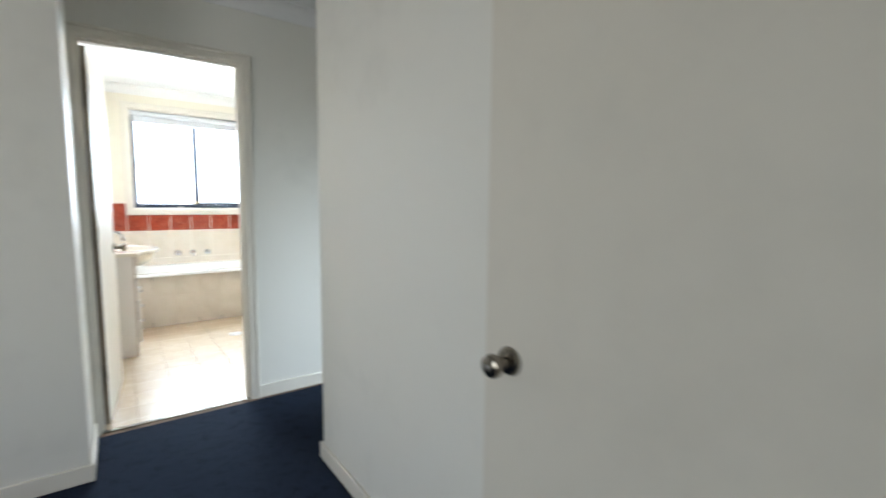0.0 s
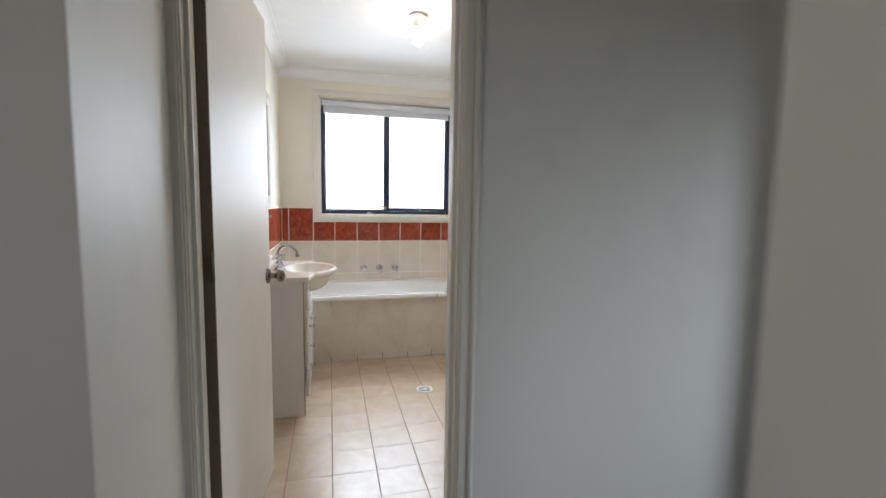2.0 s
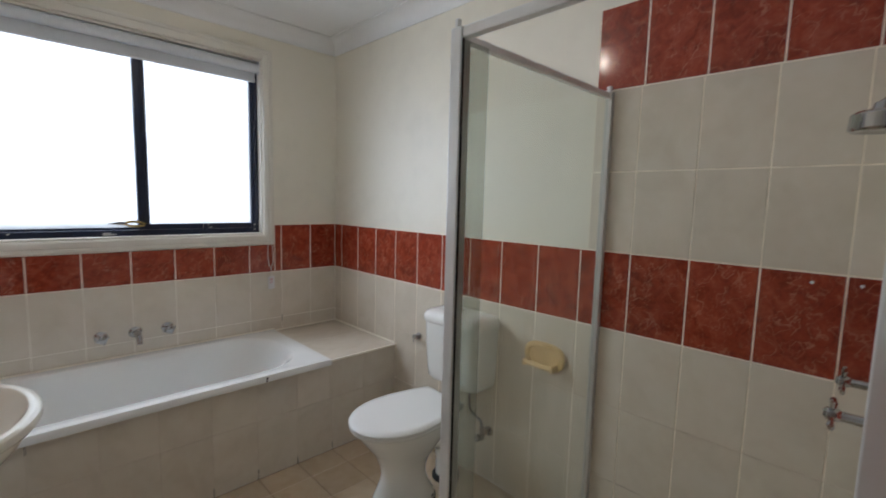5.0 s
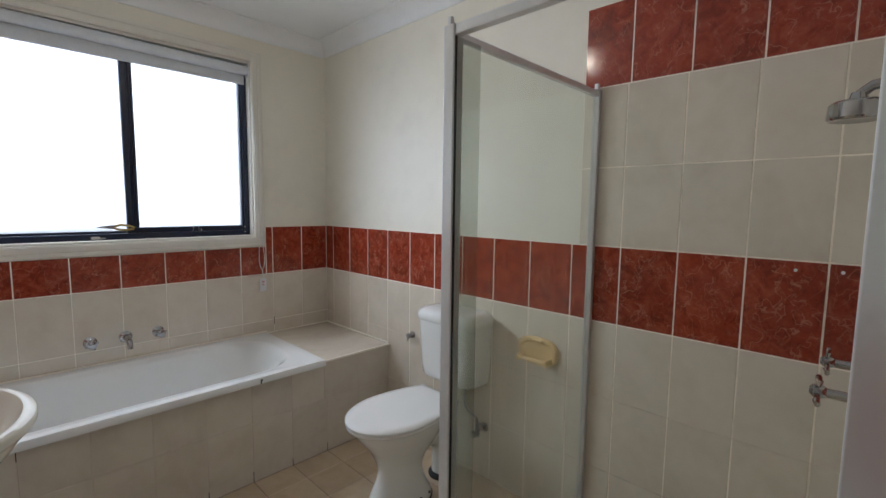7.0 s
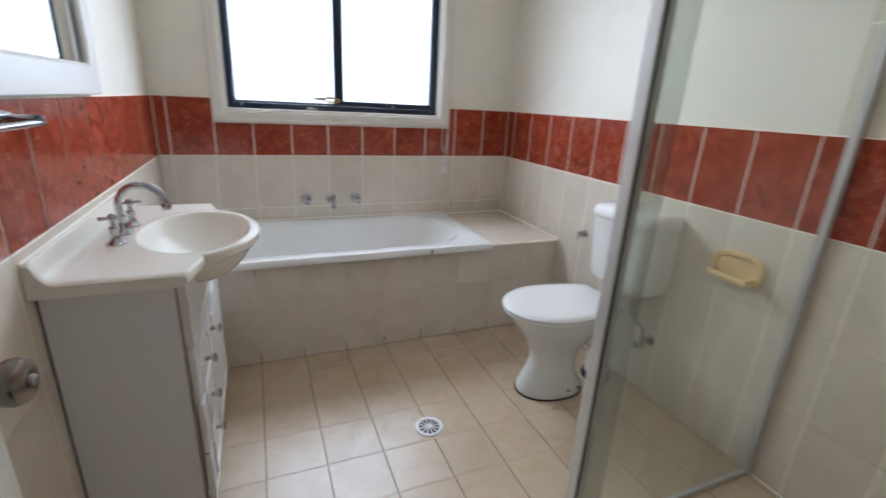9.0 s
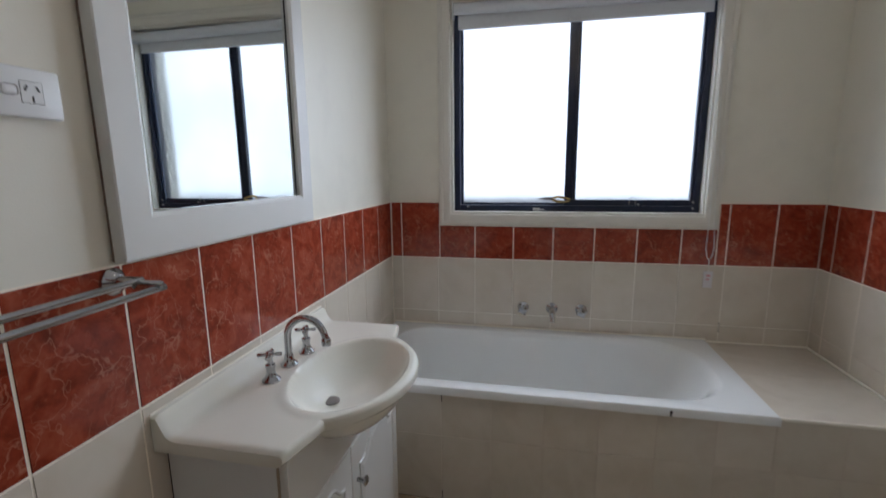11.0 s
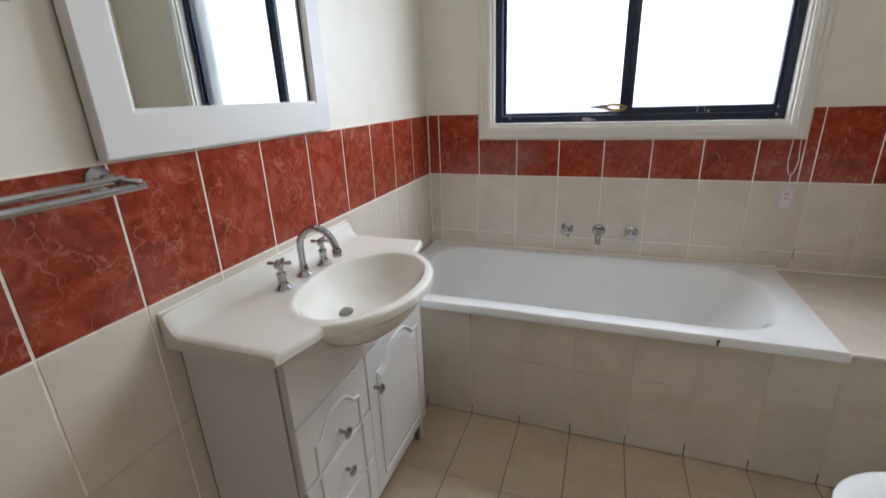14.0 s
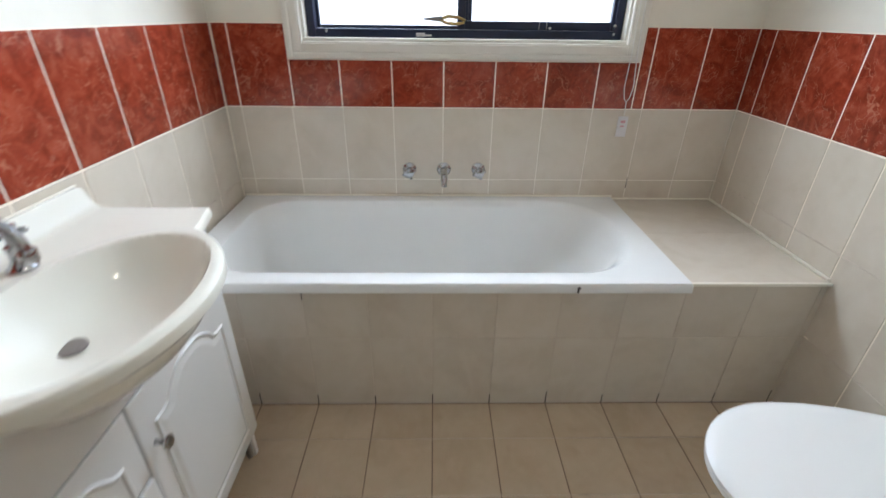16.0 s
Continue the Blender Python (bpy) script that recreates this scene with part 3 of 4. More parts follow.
part("tag_print", boxes((1.597, 1.615, -0.0312, -0.0306, 0.862, 0.872), (1.597, 1.612, -0.0312, -0.0306, 0.845, 0.852)), pink_mark, tag)
part("tag_hook", tube([(1.604, -0.028, 0.945), (1.606, -0.028, 0.905), (1.606, -0.028, 0.886)], 0.002, 6), cord, blind)

# ---- bath and ledge ----
bath = thing("bathtub", "white built-in acrylic bathtub with a chipped front edge", "bathtub")
bx0, bx1, by0, by1, bz = 0.006, 1.628, -0.740, -0.002, 0.533
RIN = (0.20, 0.16, 0.16, 0.20)


def bath_ring(g, z, radii):
    return rounded_rect(bx0 + g[0], bx1 - g[1], by0 + g[2], by1 - g[3], radii, z)


rings = [bath_ring((0, 0, 0, 0), bz - 0.031, (0.006,) * 4), bath_ring((0, 0, 0, 0), bz - 0.008, (0.008,) * 4), bath_ring((0.006, 0.006, 0.006, 0.004), bz, (0.010,) * 4),
         bath_ring((0.080, 0.085, 0.068, 0.045), bz, (0.24, 0.17, 0.17, 0.24)), bath_ring((0.090, 0.098, 0.078, 0.055), bz - 0.006, (0.24, 0.17, 0.17, 0.24)),
         bath_ring((0.098, 0.125, 0.088, 0.064), bz - 0.035, (0.25, 0.17, 0.17, 0.25)), bath_ring((0.115, 0.20, 0.10, 0.075), bz - 0.16, (0.24, 0.16, 0.16, 0.24)),
         bath_ring((0.15, 0.30, 0.115, 0.09), bz - 0.33, (0.22, 0.15, 0.15, 0.22)), bath_ring((0.19, 0.37, 0.15, 0.125), bz - 0.385, (0.18, 0.13, 0.13, 0.18)),
         bath_ring((0.28, 0.46, 0.24, 0.21), bz - 0.395, (0.12, 0.09, 0.09, 0.12))]
part("tub", loft(rings, (False, True)), acrylic, bath, smooth=True)
part("waste", lathe([(0.035, 0), (0.035, 0.004), (0.028, 0.006)], (0.45, -0.36, bz - 0.396), "z"), chrome, bath, "chrome bath waste")
part("chip", lathe([(0.004, 0), (0.006, -0.0012), (0.002, -0.002)], (1.275, by0 - 0.0003, bz - 0.013), "y", 7), rubber, bath, "dark chip in the acrylic edge")
part("chip", boxes((1.271, 1.277, by0 - 0.0012, by0, bz - 0.030, bz - 0.017)), rubber, bath, "dark chip in the acrylic edge")
part("sealant_or_gap", boxes((0.004, 1.63, by1 - 0.010, by1 + 0.0015, bz - 0.004, bz + 0.006), bevel=0.002), silicone, bath, "white silicone bead")

AP = -0.702
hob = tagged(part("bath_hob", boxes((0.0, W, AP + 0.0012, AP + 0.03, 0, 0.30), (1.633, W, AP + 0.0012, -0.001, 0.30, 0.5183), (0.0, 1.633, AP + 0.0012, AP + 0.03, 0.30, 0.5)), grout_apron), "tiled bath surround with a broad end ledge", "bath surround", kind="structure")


# ---- bathroom taps over the bath ----
def cross_handle(bm, at, axis, r=0.026, thick=0.005):
    at = Vector(at)
    dirs = {"y": ((1, 0, 0), (0, 0, 1)), "x": ((0, 1, 0), (0, 0, 1)), "z": ((1, 0, 0), (0, 1, 0))}[axis]
    turn = 0.35
    for i in range(2):
        a = Vector(dirs[0]) * math.cos(turn + i * math.pi / 2) + Vector(dirs[1]) * math.sin(turn + i * math.pi / 2)
        tube([at - a * r, at - a * r * 0.9, at - a * r * 0.4, at, at + a * r * 0.4, at + a * r * 0.9, at + a * r], [thick * 0.8, thick * 1.15, thick * 0.8, thick * 1.2, thick * 0.8, thick * 1.15, thick * 0.8], 8, bm=bm)
    return bm


for tx in (0.729, 1.026):
    tap = thing("bath_tap", "chrome cross-handled bath tap on the tiled wall", "tap", "bath taps")
    part("flange", lathe([(0.029, -0.0005), (0.029, -0.006), (0.022, -0.014), (0.013, -0.018), (0.012, -0.045)], (tx, 0, 0.654), "y"), chrome, tap, smooth=True)
    part("handle", lathe([(0.014, -0.046), (0.021, -0.050), (0.023, -0.058), (0.021, -0.066), (0.012, -0.070)], (tx, 0, 0.654), "y", 12, cross_handle(bmesh.new(), (tx, -0.058, 0.654), "y", 0.029, 0.006)), chrome, tap, smooth=True)
spout = thing("bath_spout", "short chrome bath spout between two taps", "spout")
part("flange", lathe([(0.030, -0.0005), (0.030, -0.006), (0.023, -0.014), (0.014, -0.018)], (0.877, 0, 0.654), "y"), chrome, spout, smooth=True)
part("nozzle", tube([(0.877, -0.012, 0.654), (0.877, -0.05, 0.655), (0.877, -0.085, 0.650), (0.877, -0.105, 0.635), (0.877, -0.110, 0.612)], [0.015, 0.015, 0.014, 0.013, 0.012], 14), chrome, spout, smooth=True)

# ---- vanity ----
vanity = thing("vanity_cabinet", "white vanity cabinet with routed door and three drawers", "cabinet")
vy0, vy1, vx = -1.604, -0.893, 0.272
for a, b in ((vy0, vy0 + 0.016), (vy1 - 0.016, vy1)):
    part("side_panel", boxes((0.0055, vx, a, b, 0.0, 0.807)), laminate_side, vanity)
# black strip stands for the shade in the gap beside the wall
part("sealant_or_gap", boxes((0.0008, 0.0052, vy0 + 0.002, vy0 + 0.0155, 0.0, 0.807)), slot_black, vanity, "black strip painted for the shaded gap at the wall")
part("edge_strip", boxes((vx - 0.006, vx + 0.0004, vy0 - 0.0012, vy0, 0.0, 0.807)), edging, vanity, "brown edging on the side panel")
part("back_panel", boxes((0.0015, 0.01, vy0 + 0.016, vy1 - 0.016, 0.0, 0.807)), laminate_side, vanity)
part("bottom_panel", boxes((0.01, vx - 0.004, vy0 + 0.016, vy1 - 0.016, 0.10, 0.116)), laminate_side, vanity)
part("kickboard", boxes((vx - 0.05, vx - 0.035, vy0 + 0.0165, vy1 - 0.0165, 0.0, 0.099)), laminate, vanity)
fx = vx + 0.001


def front(x, y0, y1, z0, z1):
    return boxes((x, x + 0.018, y0, y1, z0, z1), bevel=0.004)


def arch_line(y0, y1, z0, z1, rise):
    """Outline with a raised arched head, in y and z."""
    pts = [(y0, z0), (y1, z0), (y1, z1 - rise)]
    n, w = 20, y1 - y0
    for i in range(1, n):
        u = i / n
        s = min(u, 1 - u)
        z = z1 - rise if s < 0.14 else z1 - rise + rise * math.sin(min(1, (s - 0.14) / 0.3) * math.pi / 2) ** 0.8
        pts.append((y1 - w * u, z))
    return pts + [(y0, z1 - rise)]


def raised_panel(y0, y1, z0, z1, rise, x):
    """Routed field: a bead round the outline and a raised centre with sloping sides."""
    rings = []
    for depth, inset in ((-0.0005, 0.0), (0.0045, 0.0025), (0.0045, 0.006), (0.0006, 0.010), (0.0006, 0.014), (0.0042, 0.026)):
        rings.append([(x + depth, y, z) for y, z in arch_line(y0 + inset, y1 - inset, z0 + inset, z1 - inset, rise)])
    return loft(rings)


split_y = -1.296


def fascia_top(y):
    q = abs(y + 1.250) / 0.232
    return 0.804 if q >= 1 else min(0.804, 0.838 - 0.118 * (1 - q ** 2.3) - 0.018)


_line = [vy0 + (vy1 - vy0) * k / 60 for k in range(61)]
_edge = [(vy0, 0.632), (vy1, 0.632)] + [(y, max(0.660, fascia_top(y))) for y in _line[::-1]]
part("fascia", loft([[(x, y, z) for y, z in _edge] for x in (fx, fx + 0.018)]), laminate, vanity)
vdoor = part("door", front(fx, split_y + 0.003, vy1, 0.115, 0.625), laminate, vanity)
part("panel", raised_panel(split_y + 0.050, vy1 - 0.045, 0.155, 0.597, 0.055, fx + 0.018), laminate, vdoor)
DRAWERS = ((0.453, 0.625), (0.291, 0.448), (0.115, 0.286))


def knob_small(parent, y, z):
    x = fx + 0.018
    part("knob", lathe([(0.007, 0), (0.0065, 0.004), (0.005, 0.012), (0.009, 0.018), (0.0145, 0.023), (0.015, 0.027), (0.010, 0.031)], (x, y, z), "x", 16), chrome, parent, "small chrome knob", smooth=True)


knob_small(vdoor, split_y + 0.034, 0.501)
for i, (z0, z1) in enumerate(DRAWERS):
    dr = part("drawer_front", front(fx + (0.004 if i else 0.0), vy0, split_y - 0.003, z0, z1), laminate, vanity)
    face = fx + (0.022 if i else 0.018)
    ya, yb = vy0 + 0.055, split_y - 0.055
    if i == 0:
        pts = [(face, ya, z0 + 0.001)] + [(face, ya + (yb - ya) * k / 14, z0 + 0.085 + (0.045 * math.sin(min(1, max(0, (min(k, 14 - k) - 1.5) / 4)) * math.pi / 2))) for k in range(15)] + [(face, yb, z0 + 0.001)]
        part("moulding", tube(pts, 0.0055, 8), laminate, dr)
    else:
        lo = z0 + (0.06 if i == 2 else 0.001)
        if i == 2:
            part("moulding", tube([(face, ya, z1 - 0.001), (face, ya, lo), (face, yb, lo), (face, yb, z1 - 0.001)], 0.0055, 8), laminate, dr)
        else:
            for ym in (ya, yb):
                part("moulding", tube([(face, ym, z1 - 0.001), (face, ym, lo)], 0.0055, 8), laminate, dr)
    knob_small(dr, -1.450, (0.500, 0.376, 0.255)[i])
for fy in (vy0 + 0.03, vy1 - 0.02):
    part("foot", lathe([(0.010, 0), (0.012, 0.05), (0.015, 0.118)], (vx - 0.018, fy, 0.0), "z", 12), steel, vanity)

basin = thing("vanity_basin", "ivory polymarble vanity top with moulded bow-front basin", "basin")
cy0, cy1, bcy, deck = -1.634, -0.868, -1.250, 0.838


def top_front(y):
    """Depth of the vanity top along the wall: shallow ends, scalloped shoulders, bowed middle."""
    d = abs(y - bcy)
    if d < 0.255:
        return 0.300 + 0.164 * max(0.0, 1 - (d / 0.262) ** 2) ** 0.62
    e = (d - 0.255) / 0.13
    e = min(1.0, e)
    return 0.326 - 0.022 * e * e * (3 - 2 * e) - 0.010 * max(0, (d - 0.37) / 0.03)


def top_height(x, y):
    z = deck
    if x < 0.062:
        u = min(1.0, 1 - max(0.0, x - 0.016) / 0.046)
        z += 0.048 * u ** 3
    rx, ry = (x - 0.288) / 0.150, (y - bcy) / 0.228
    q = math.sqrt(rx * rx + ry * ry)
    if q < 1:
        z -= 0.100 * (1 - q ** 3.0)
    lip = math.exp(-((q - 1.06) / 0.06) ** 2)
    z += 0.002 * lip
    edge = top_front(y) - x
    if edge < 0.007:
        z -= 0.004 * (1 - edge / 0.007) ** 2
    end = min(y - cy0, cy1 - y)
    if end < 0.016:
        z -= 0.006 * (1 - end / 0.016) ** 2
    return z


NY, NX = 132, 64
grid = []
for i in range(NY + 1):
    y = cy0 + (cy1 - cy0) * i / NY
    xf = top_front(y)
    row = []
    for j in range(NX + 1):
        x = 0.0015 + 0.0735 * j / 18 if j < 18 else 0.075 + (xf - 0.075) * (j - 18) / (NX - 18)
        row.append((x, y, top_height(x, y)))
    row += [(xf + 0.002, y, row[-1][2] - 0.004), (xf + 0.002, y, deck - 0.023), (xf - 0.004, y, deck - 0.030)]
    for j in range(NX // 2 + 1):
        x = xf - 0.012 - (xf - 0.0135) * j / (NX // 2)
        row.append((x, y, min(deck - 0.033, top_height(x, y) - 0.012)))
    grid.append(row)
top_ob = part("top", loft(grid, (True, True)), cultured, basin, smooth=True)
top_ob.data.set_sharp_from_angle(angle=radians(30))
belly = []
for k in range(11):
    a = math.pi / 2 * k / 10
    s, zz = math.cos(a) ** 1.05 if k < 10 else 0.02, deck - 0.030 - 0.122 * math.sin(a) ** 1.15
    belly.append([(max(0.02, 0.285 + 0.155 * s * math.cos(t * math.tau / 48)), bcy + 0.230 * s * math.sin(t * math.tau / 48), zz) for t in range(48)])
part("bowl", loft(belly, (False, True)), cultured, basin, smooth=True)
part("waste", lathe([(0.024, 0), (0.024, 0.003), (0.018, 0.004)], (0.228, bcy - 0.022, top_height(0.228, bcy - 0.022) + 0.001), "z"), steel, basin, "dull metal basin waste")
part("maker_plate", boxes((0.0175, 0.0185, -0.935, -0.885, deck + 0.034, deck + 0.040)), alu, basin)
part("splash_seal", boxes((0.0006, 0.004, cy0, cy1, deck + 0.046, deck + 0.052), bevel=0.001, seg=1), silicone, basin)

for ty in (-1.355, -1.166):
    tap = thing("basin_tap", "chrome cross-handled basin tap on the vanity top", "tap", "basin taps")
    part("body", lathe([(0.024, -0.004), (0.024, 0.004), (0.018, 0.010), (0.012, 0.020), (0.011, 0.034), (0.013, 0.038), (0.013, 0.046), (0.0075, 0.050), (0.0065, 0.066)], (0.102, ty, deck), "z", 20), chrome, tap, smooth=True)
    part("handle", lathe([(0.008, 0.064), (0.010, 0.068), (0.010, 0.078), (0.007, 0.082)], (0.102, ty, deck), "z", 12, cross_handle(bmesh.new(), (0.102, ty, deck + 0.073), "z", 0.031, 0.0052)), chrome, tap, smooth=True)
gooseneck = thing("basin_spout", "chrome gooseneck basin spout between cross taps", "spout")
part("base", lathe([(0.024, -0.004), (0.024, 0.004), (0.018, 0.010), (0.013, 0.018), (0.0125, 0.030), (0.0105, 0.034)], (0.097, -1.257, deck), "z", 20), chrome, gooseneck, smooth=True)
neck = [(0.097, -1.257, deck + 0.02), (0.097, -1.257, deck + 0.085)] + [tuple(p) for p in arc((0.155, -1.257, deck + 0.085), 0.058, 180, 12, 14, "xz")] + [(0.216, -1.257, deck + 0.082)]
part("neck", tube(neck, 0.0098, 14), chrome, gooseneck, smooth=True)
part("aerator", lathe([(0.0125, 0), (0.013, 0.003), (0.013, 0.018), (0.0105, 0.021)], (0.2155, -1.257, deck + 0.068), "z", 16), chrome, gooseneck, smooth=True)

# ---- mirror, switch, towel rail ----
mirror = thing("wall_mirror", "wall mirror in a broad white painted frame", "mirror")
my0, my1, mz0, mz1 = -1.660, -0.926, 1.218, 1.983
iy0, iy1, iz0, iz1 = -1.580, -1.000, 1.307, 1.903


def ring4(y0, y1, z0, z1, x):
    return [(x, y0, z0), (x, y1, z0), (x, y1, z1), (x, y0, z1)]


fr = loft([ring4(my0, my1, mz0, mz1, 0.0005), ring4(my0, my1, mz0, mz1, 0.0235), ring4(my0 + 0.003, my1 - 0.003, mz0 + 0.003, mz1 - 0.003, 0.026), ring4(iy0 - 0.01, iy1 + 0.01, iz0 - 0.01, iz1 + 0.01, 0.026), ring4(iy0, iy1, iz0, iz1, 0.020), ring4(iy0, iy1, iz0, iz1, 0.006)], (False, False))
part("frame", fr, laminate, mirror, "broad white painted frame")
part("mirror_glass", boxes((0.004, 0.009, iy0 - 0.004, iy1 + 0.004, iz0 - 0.004, iz1 + 0.004)), mirror_silver, mirror, "silvered mirror glass")
# a thin dark line along the top and one side of the glass
part("glass_edge", boxes((0.0092, 0.0108, iy0, iy1, iz1 - 0.004, iz1 - 0.0002), (0.0092, 0.0108, iy1 - 0.004, iy1 - 0.0002, iz0, iz1 - 0.0041)), rubber, mirror, "thin dark line along the glass")
part("backing", boxes((-0.0065, 0.0035, my0 + 0.001, my1 - 0.001, mz0 + 0.001, mz1 - 0.001), bevel=0.0005, seg=1), board_brown, mirror, "brown backing board")

outlet = thing("power_outlet", "white wall power outlet with one rocker switch", "power outlet")
part("plate", boxes((-0.0068, 0.009, -1.841, -1.719, 1.471, 1.546), bevel=0.004, seg=3), switch_plastic, outlet, smooth=True)
rocker = part("rocker", boxes((0.0088, 0.0150, -1.8085, -1.7865, 1.5015, 1.5175), bevel=0.0058, seg=4), switch_plastic, outlet, smooth=True)
sock = part("socket", boxes((0.0088, 0.0098, -1.7805, -1.7485, 1.493, 1.525), bevel=0.0008, seg=1), switch_plastic, outlet)
# black rim paints the shade in the gap round the socket
part("socket_gap_shade", boxes((0.0085, 0.0093, -1.7811, -1.7479, 1.4924, 1.5256)), slot_black, outlet)
for dy, dz, tilt in ((-0.0085, 0.006, -28), (0.0085, 0.006, 28), (0, -0.010, 0)):
    slot = part("slot", boxes((0.0, 0.0007, -0.0014, 0.0014, -0.0045, 0.0045)), slot_black, sock)
    slot.matrix_local = pose(0.0099, -1.7645 + dy, 1.509 + dz, tilt, 0, 0)

rail = thing("towel_rail", "double-bar chrome towel rail on red tiles", "towel rail")
for ry in (-1.672, -2.296):
    part("post", lathe([(0.026, 0.0002), (0.026, 0.007), (0.020, 0.014), (0.012, 0.019), (0.012, 0.055)], (0, ry, 1.184), "x", 20), chrome, rail, smooth=True)
    part("arm", boxes((0.040, 0.112, ry - 0.006, ry + 0.006, 1.172, 1.190), bevel=0.004), chrome, rail, smooth=True)
for bx, bzz in ((0.056, 1.187), (0.104, 1.176)):
    part("bar", tube([(bx, -2.308, bzz), (bx, -1.660, bzz)], 0.0064, 14), chrome, rail, smooth=True)

# ---- toilet ----
toilet = thing("toilet", "white close-lidded toilet with a plastic cistern", "toilet")
tyc = -1.295


def oval(xa, xb, half, z, n=40, blunt=2.2):
    """Egg-shaped ring from the front tip xa to the back xb."""
    out, cx, a = [], (xa + xb) / 2, (xb - xa) / 2
    for k in range(n):
        t = k * math.tau / n
        c, s = math.cos(t), math.sin(t)
        w = half * (1.0 + 0.08 * c)
        out.append((cx + a * math.copysign(abs(c) ** (2 / blunt), c), tyc + w * math.copysign(abs(s) ** (2 / blunt), s), z))
    return out


pan = [oval(1.512, 1.830, 0.112, 0.0), oval(1.506, 1.834, 0.115, 0.012), oval(1.510, 1.825, 0.110, 0.035), oval(1.530, 1.800, 0.092, 0.08), oval(1.552, 1.785, 0.080, 0.13), oval(1.560, 1.785, 0.078, 0.17),
       oval(1.548, 1.80, 0.092, 0.22), oval(1.515, 1.84, 0.125, 0.28), oval(1.468, 1.88, 0.155, 0.34), oval(1.438, 1.905, 0.170, 0.385), oval(1.432, 1.91, 0.172, 0.405)]
part("pan", loft(pan), china, toilet, smooth=True)
part("trap", tube([(1.74, tyc, 0.25), (1.83, tyc, 0.265), (1.90, tyc, 0.245), (1.945, tyc, 0.19), (1.955, tyc, 0.11), (1.955, tyc, 0.03), (1.955, tyc, 0.0)], [0.06, 0.066, 0.068, 0.064, 0.056, 0.056, 0.062], 20), china, toilet, smooth=True)
part("trap_collar", lathe([(0.072, 0.0), (0.072, 0.012), (0.060, 0.026)], (1.955, tyc, 0.0), "z", 24), rubber, toilet)
for bx, by in ((1.70, -0.113), (1.76, -0.106)):
    part("bolt_hole", lathe([(0.006, 0), (0.006, -0.004)], (bx, tyc + by + 0.002, 0.04), "y", 10), rubber, toilet)
part("base_joint", loft([oval(1.502, 1.838, 0.118, 0.0), oval(1.502, 1.838, 0.118, 0.005)]), mould, toilet, "dark stained joint at the floor")


def lid_ring(g, z, n=22):
    """Outline of the seat: round front, sides running straight to a narrower hinge edge."""
    out = []
    for k in range(n + 1):
        a = math.pi / 2 + math.pi * k / n
        out.append((1.640 + (0.232 - g) * math.cos(a), tyc + (0.186 - g) * math.sin(a), z))
    tail = []
    for u, w in ((0.25, 0.182), (0.5, 0.170), (0.72, 0.152), (0.88, 0.136)):
        tail.append((1.640 + 0.295 * u, w))
    low = [(x, tyc - w + g, z) for x, w in tail] + [(1.932 - g, tyc - 0.126 + g, z)]
    high = [(1.932 - g, tyc + 0.126 - g, z)] + [(x, tyc + w - g, z) for x, w in tail[::-1]]
    return out + low + high


part("seat", loft([lid_ring(0.004, 0.406), lid_ring(0, 0.410), lid_ring(0, 0.418), lid_ring(0.003, 0.421)]), seat_plastic, toilet, smooth=True)
part("lid", loft([lid_ring(0.001, 0.4215), lid_ring(-0.003, 0.426), lid_ring(-0.003, 0.434), lid_ring(0.005, 0.441), lid_ring(0.03, 0.4435), lid_ring(0.09, 0.446)]), seat_plastic, toilet, smooth=True)
cc0, cc1, cx0 = -1.502, -1.132, 1.905


def tank(z, g, r=0.05):
    return rounded_rect(cx0 + g, W - 0.001, cc0 + g, cc1 - g, (0.004, r, r, 0.004), z, 6)


part("cistern", loft([tank(0.492, 0.030), tank(0.508, 0.018), tank(0.56, 0.012), tank(0.70, 0.006), tank(0.785, 0.004)]), china, toilet, "white plastic cistern", smooth=True)
part("cistern_lid", loft([tank(0.787, 0.0), tank(0.795, -0.004), tank(0.815, -0.004), tank(0.838, 0.006), tank(0.848, 0.024), tank(0.852, 0.06)]), china, toilet, smooth=True)
part("flush_button", lathe([(0.026, 0), (0.026, 0.006), (0.020, 0.008)], (1.99, -1.32, 0.851), "z", 20), chrome, toilet, "chrome flush button")
part("flush_pipe", tube([(1.985, tyc, 0.51), (1.985, tyc, 0.46), (1.975, tyc, 0.39), (1.94, tyc, 0.345), (1.88, tyc, 0.335)], 0.022, 14), seat_plastic, toilet, smooth=True)
valve = thing("stop_valve", "chrome stop valve with a flexible hose below the cistern", "valve")
part("flange", lathe([(0.025, -0.0005), (0.024, -0.006), (0.010, -0.010), (0.009, -0.055)], (W, -1.462, 0.262), "x", 18), chrome, valve, smooth=True)
part("body", lathe([(0.011, -0.03), (0.013, 0.0), (0.011, 0.035)], (2.025, -1.462, 0.266), "z", 14), steel, valve, smooth=True)
part("handle", lathe([(0.010, 0), (0.017, -0.008), (0.018, -0.022), (0.012, -0.026)], (2.008, -1.462, 0.255), "x", 12), steel, valve, smooth=True)
part("hose", tube([(2.025, -1.462, 0.30), (2.022, -1.455, 0.33), (2.02, -1.415, 0.345), (2.015, -1.385, 0.37), (2.01, -1.385, 0.43), (2.0, -1.40, 0.475), (2.0, -1.41, 0.512)], 0.0065, 10), braid, valve, "grey braided hose", smooth=True)
hook = thing("wall_hook", "small dark metal robe hook on beige tiles", "hook")
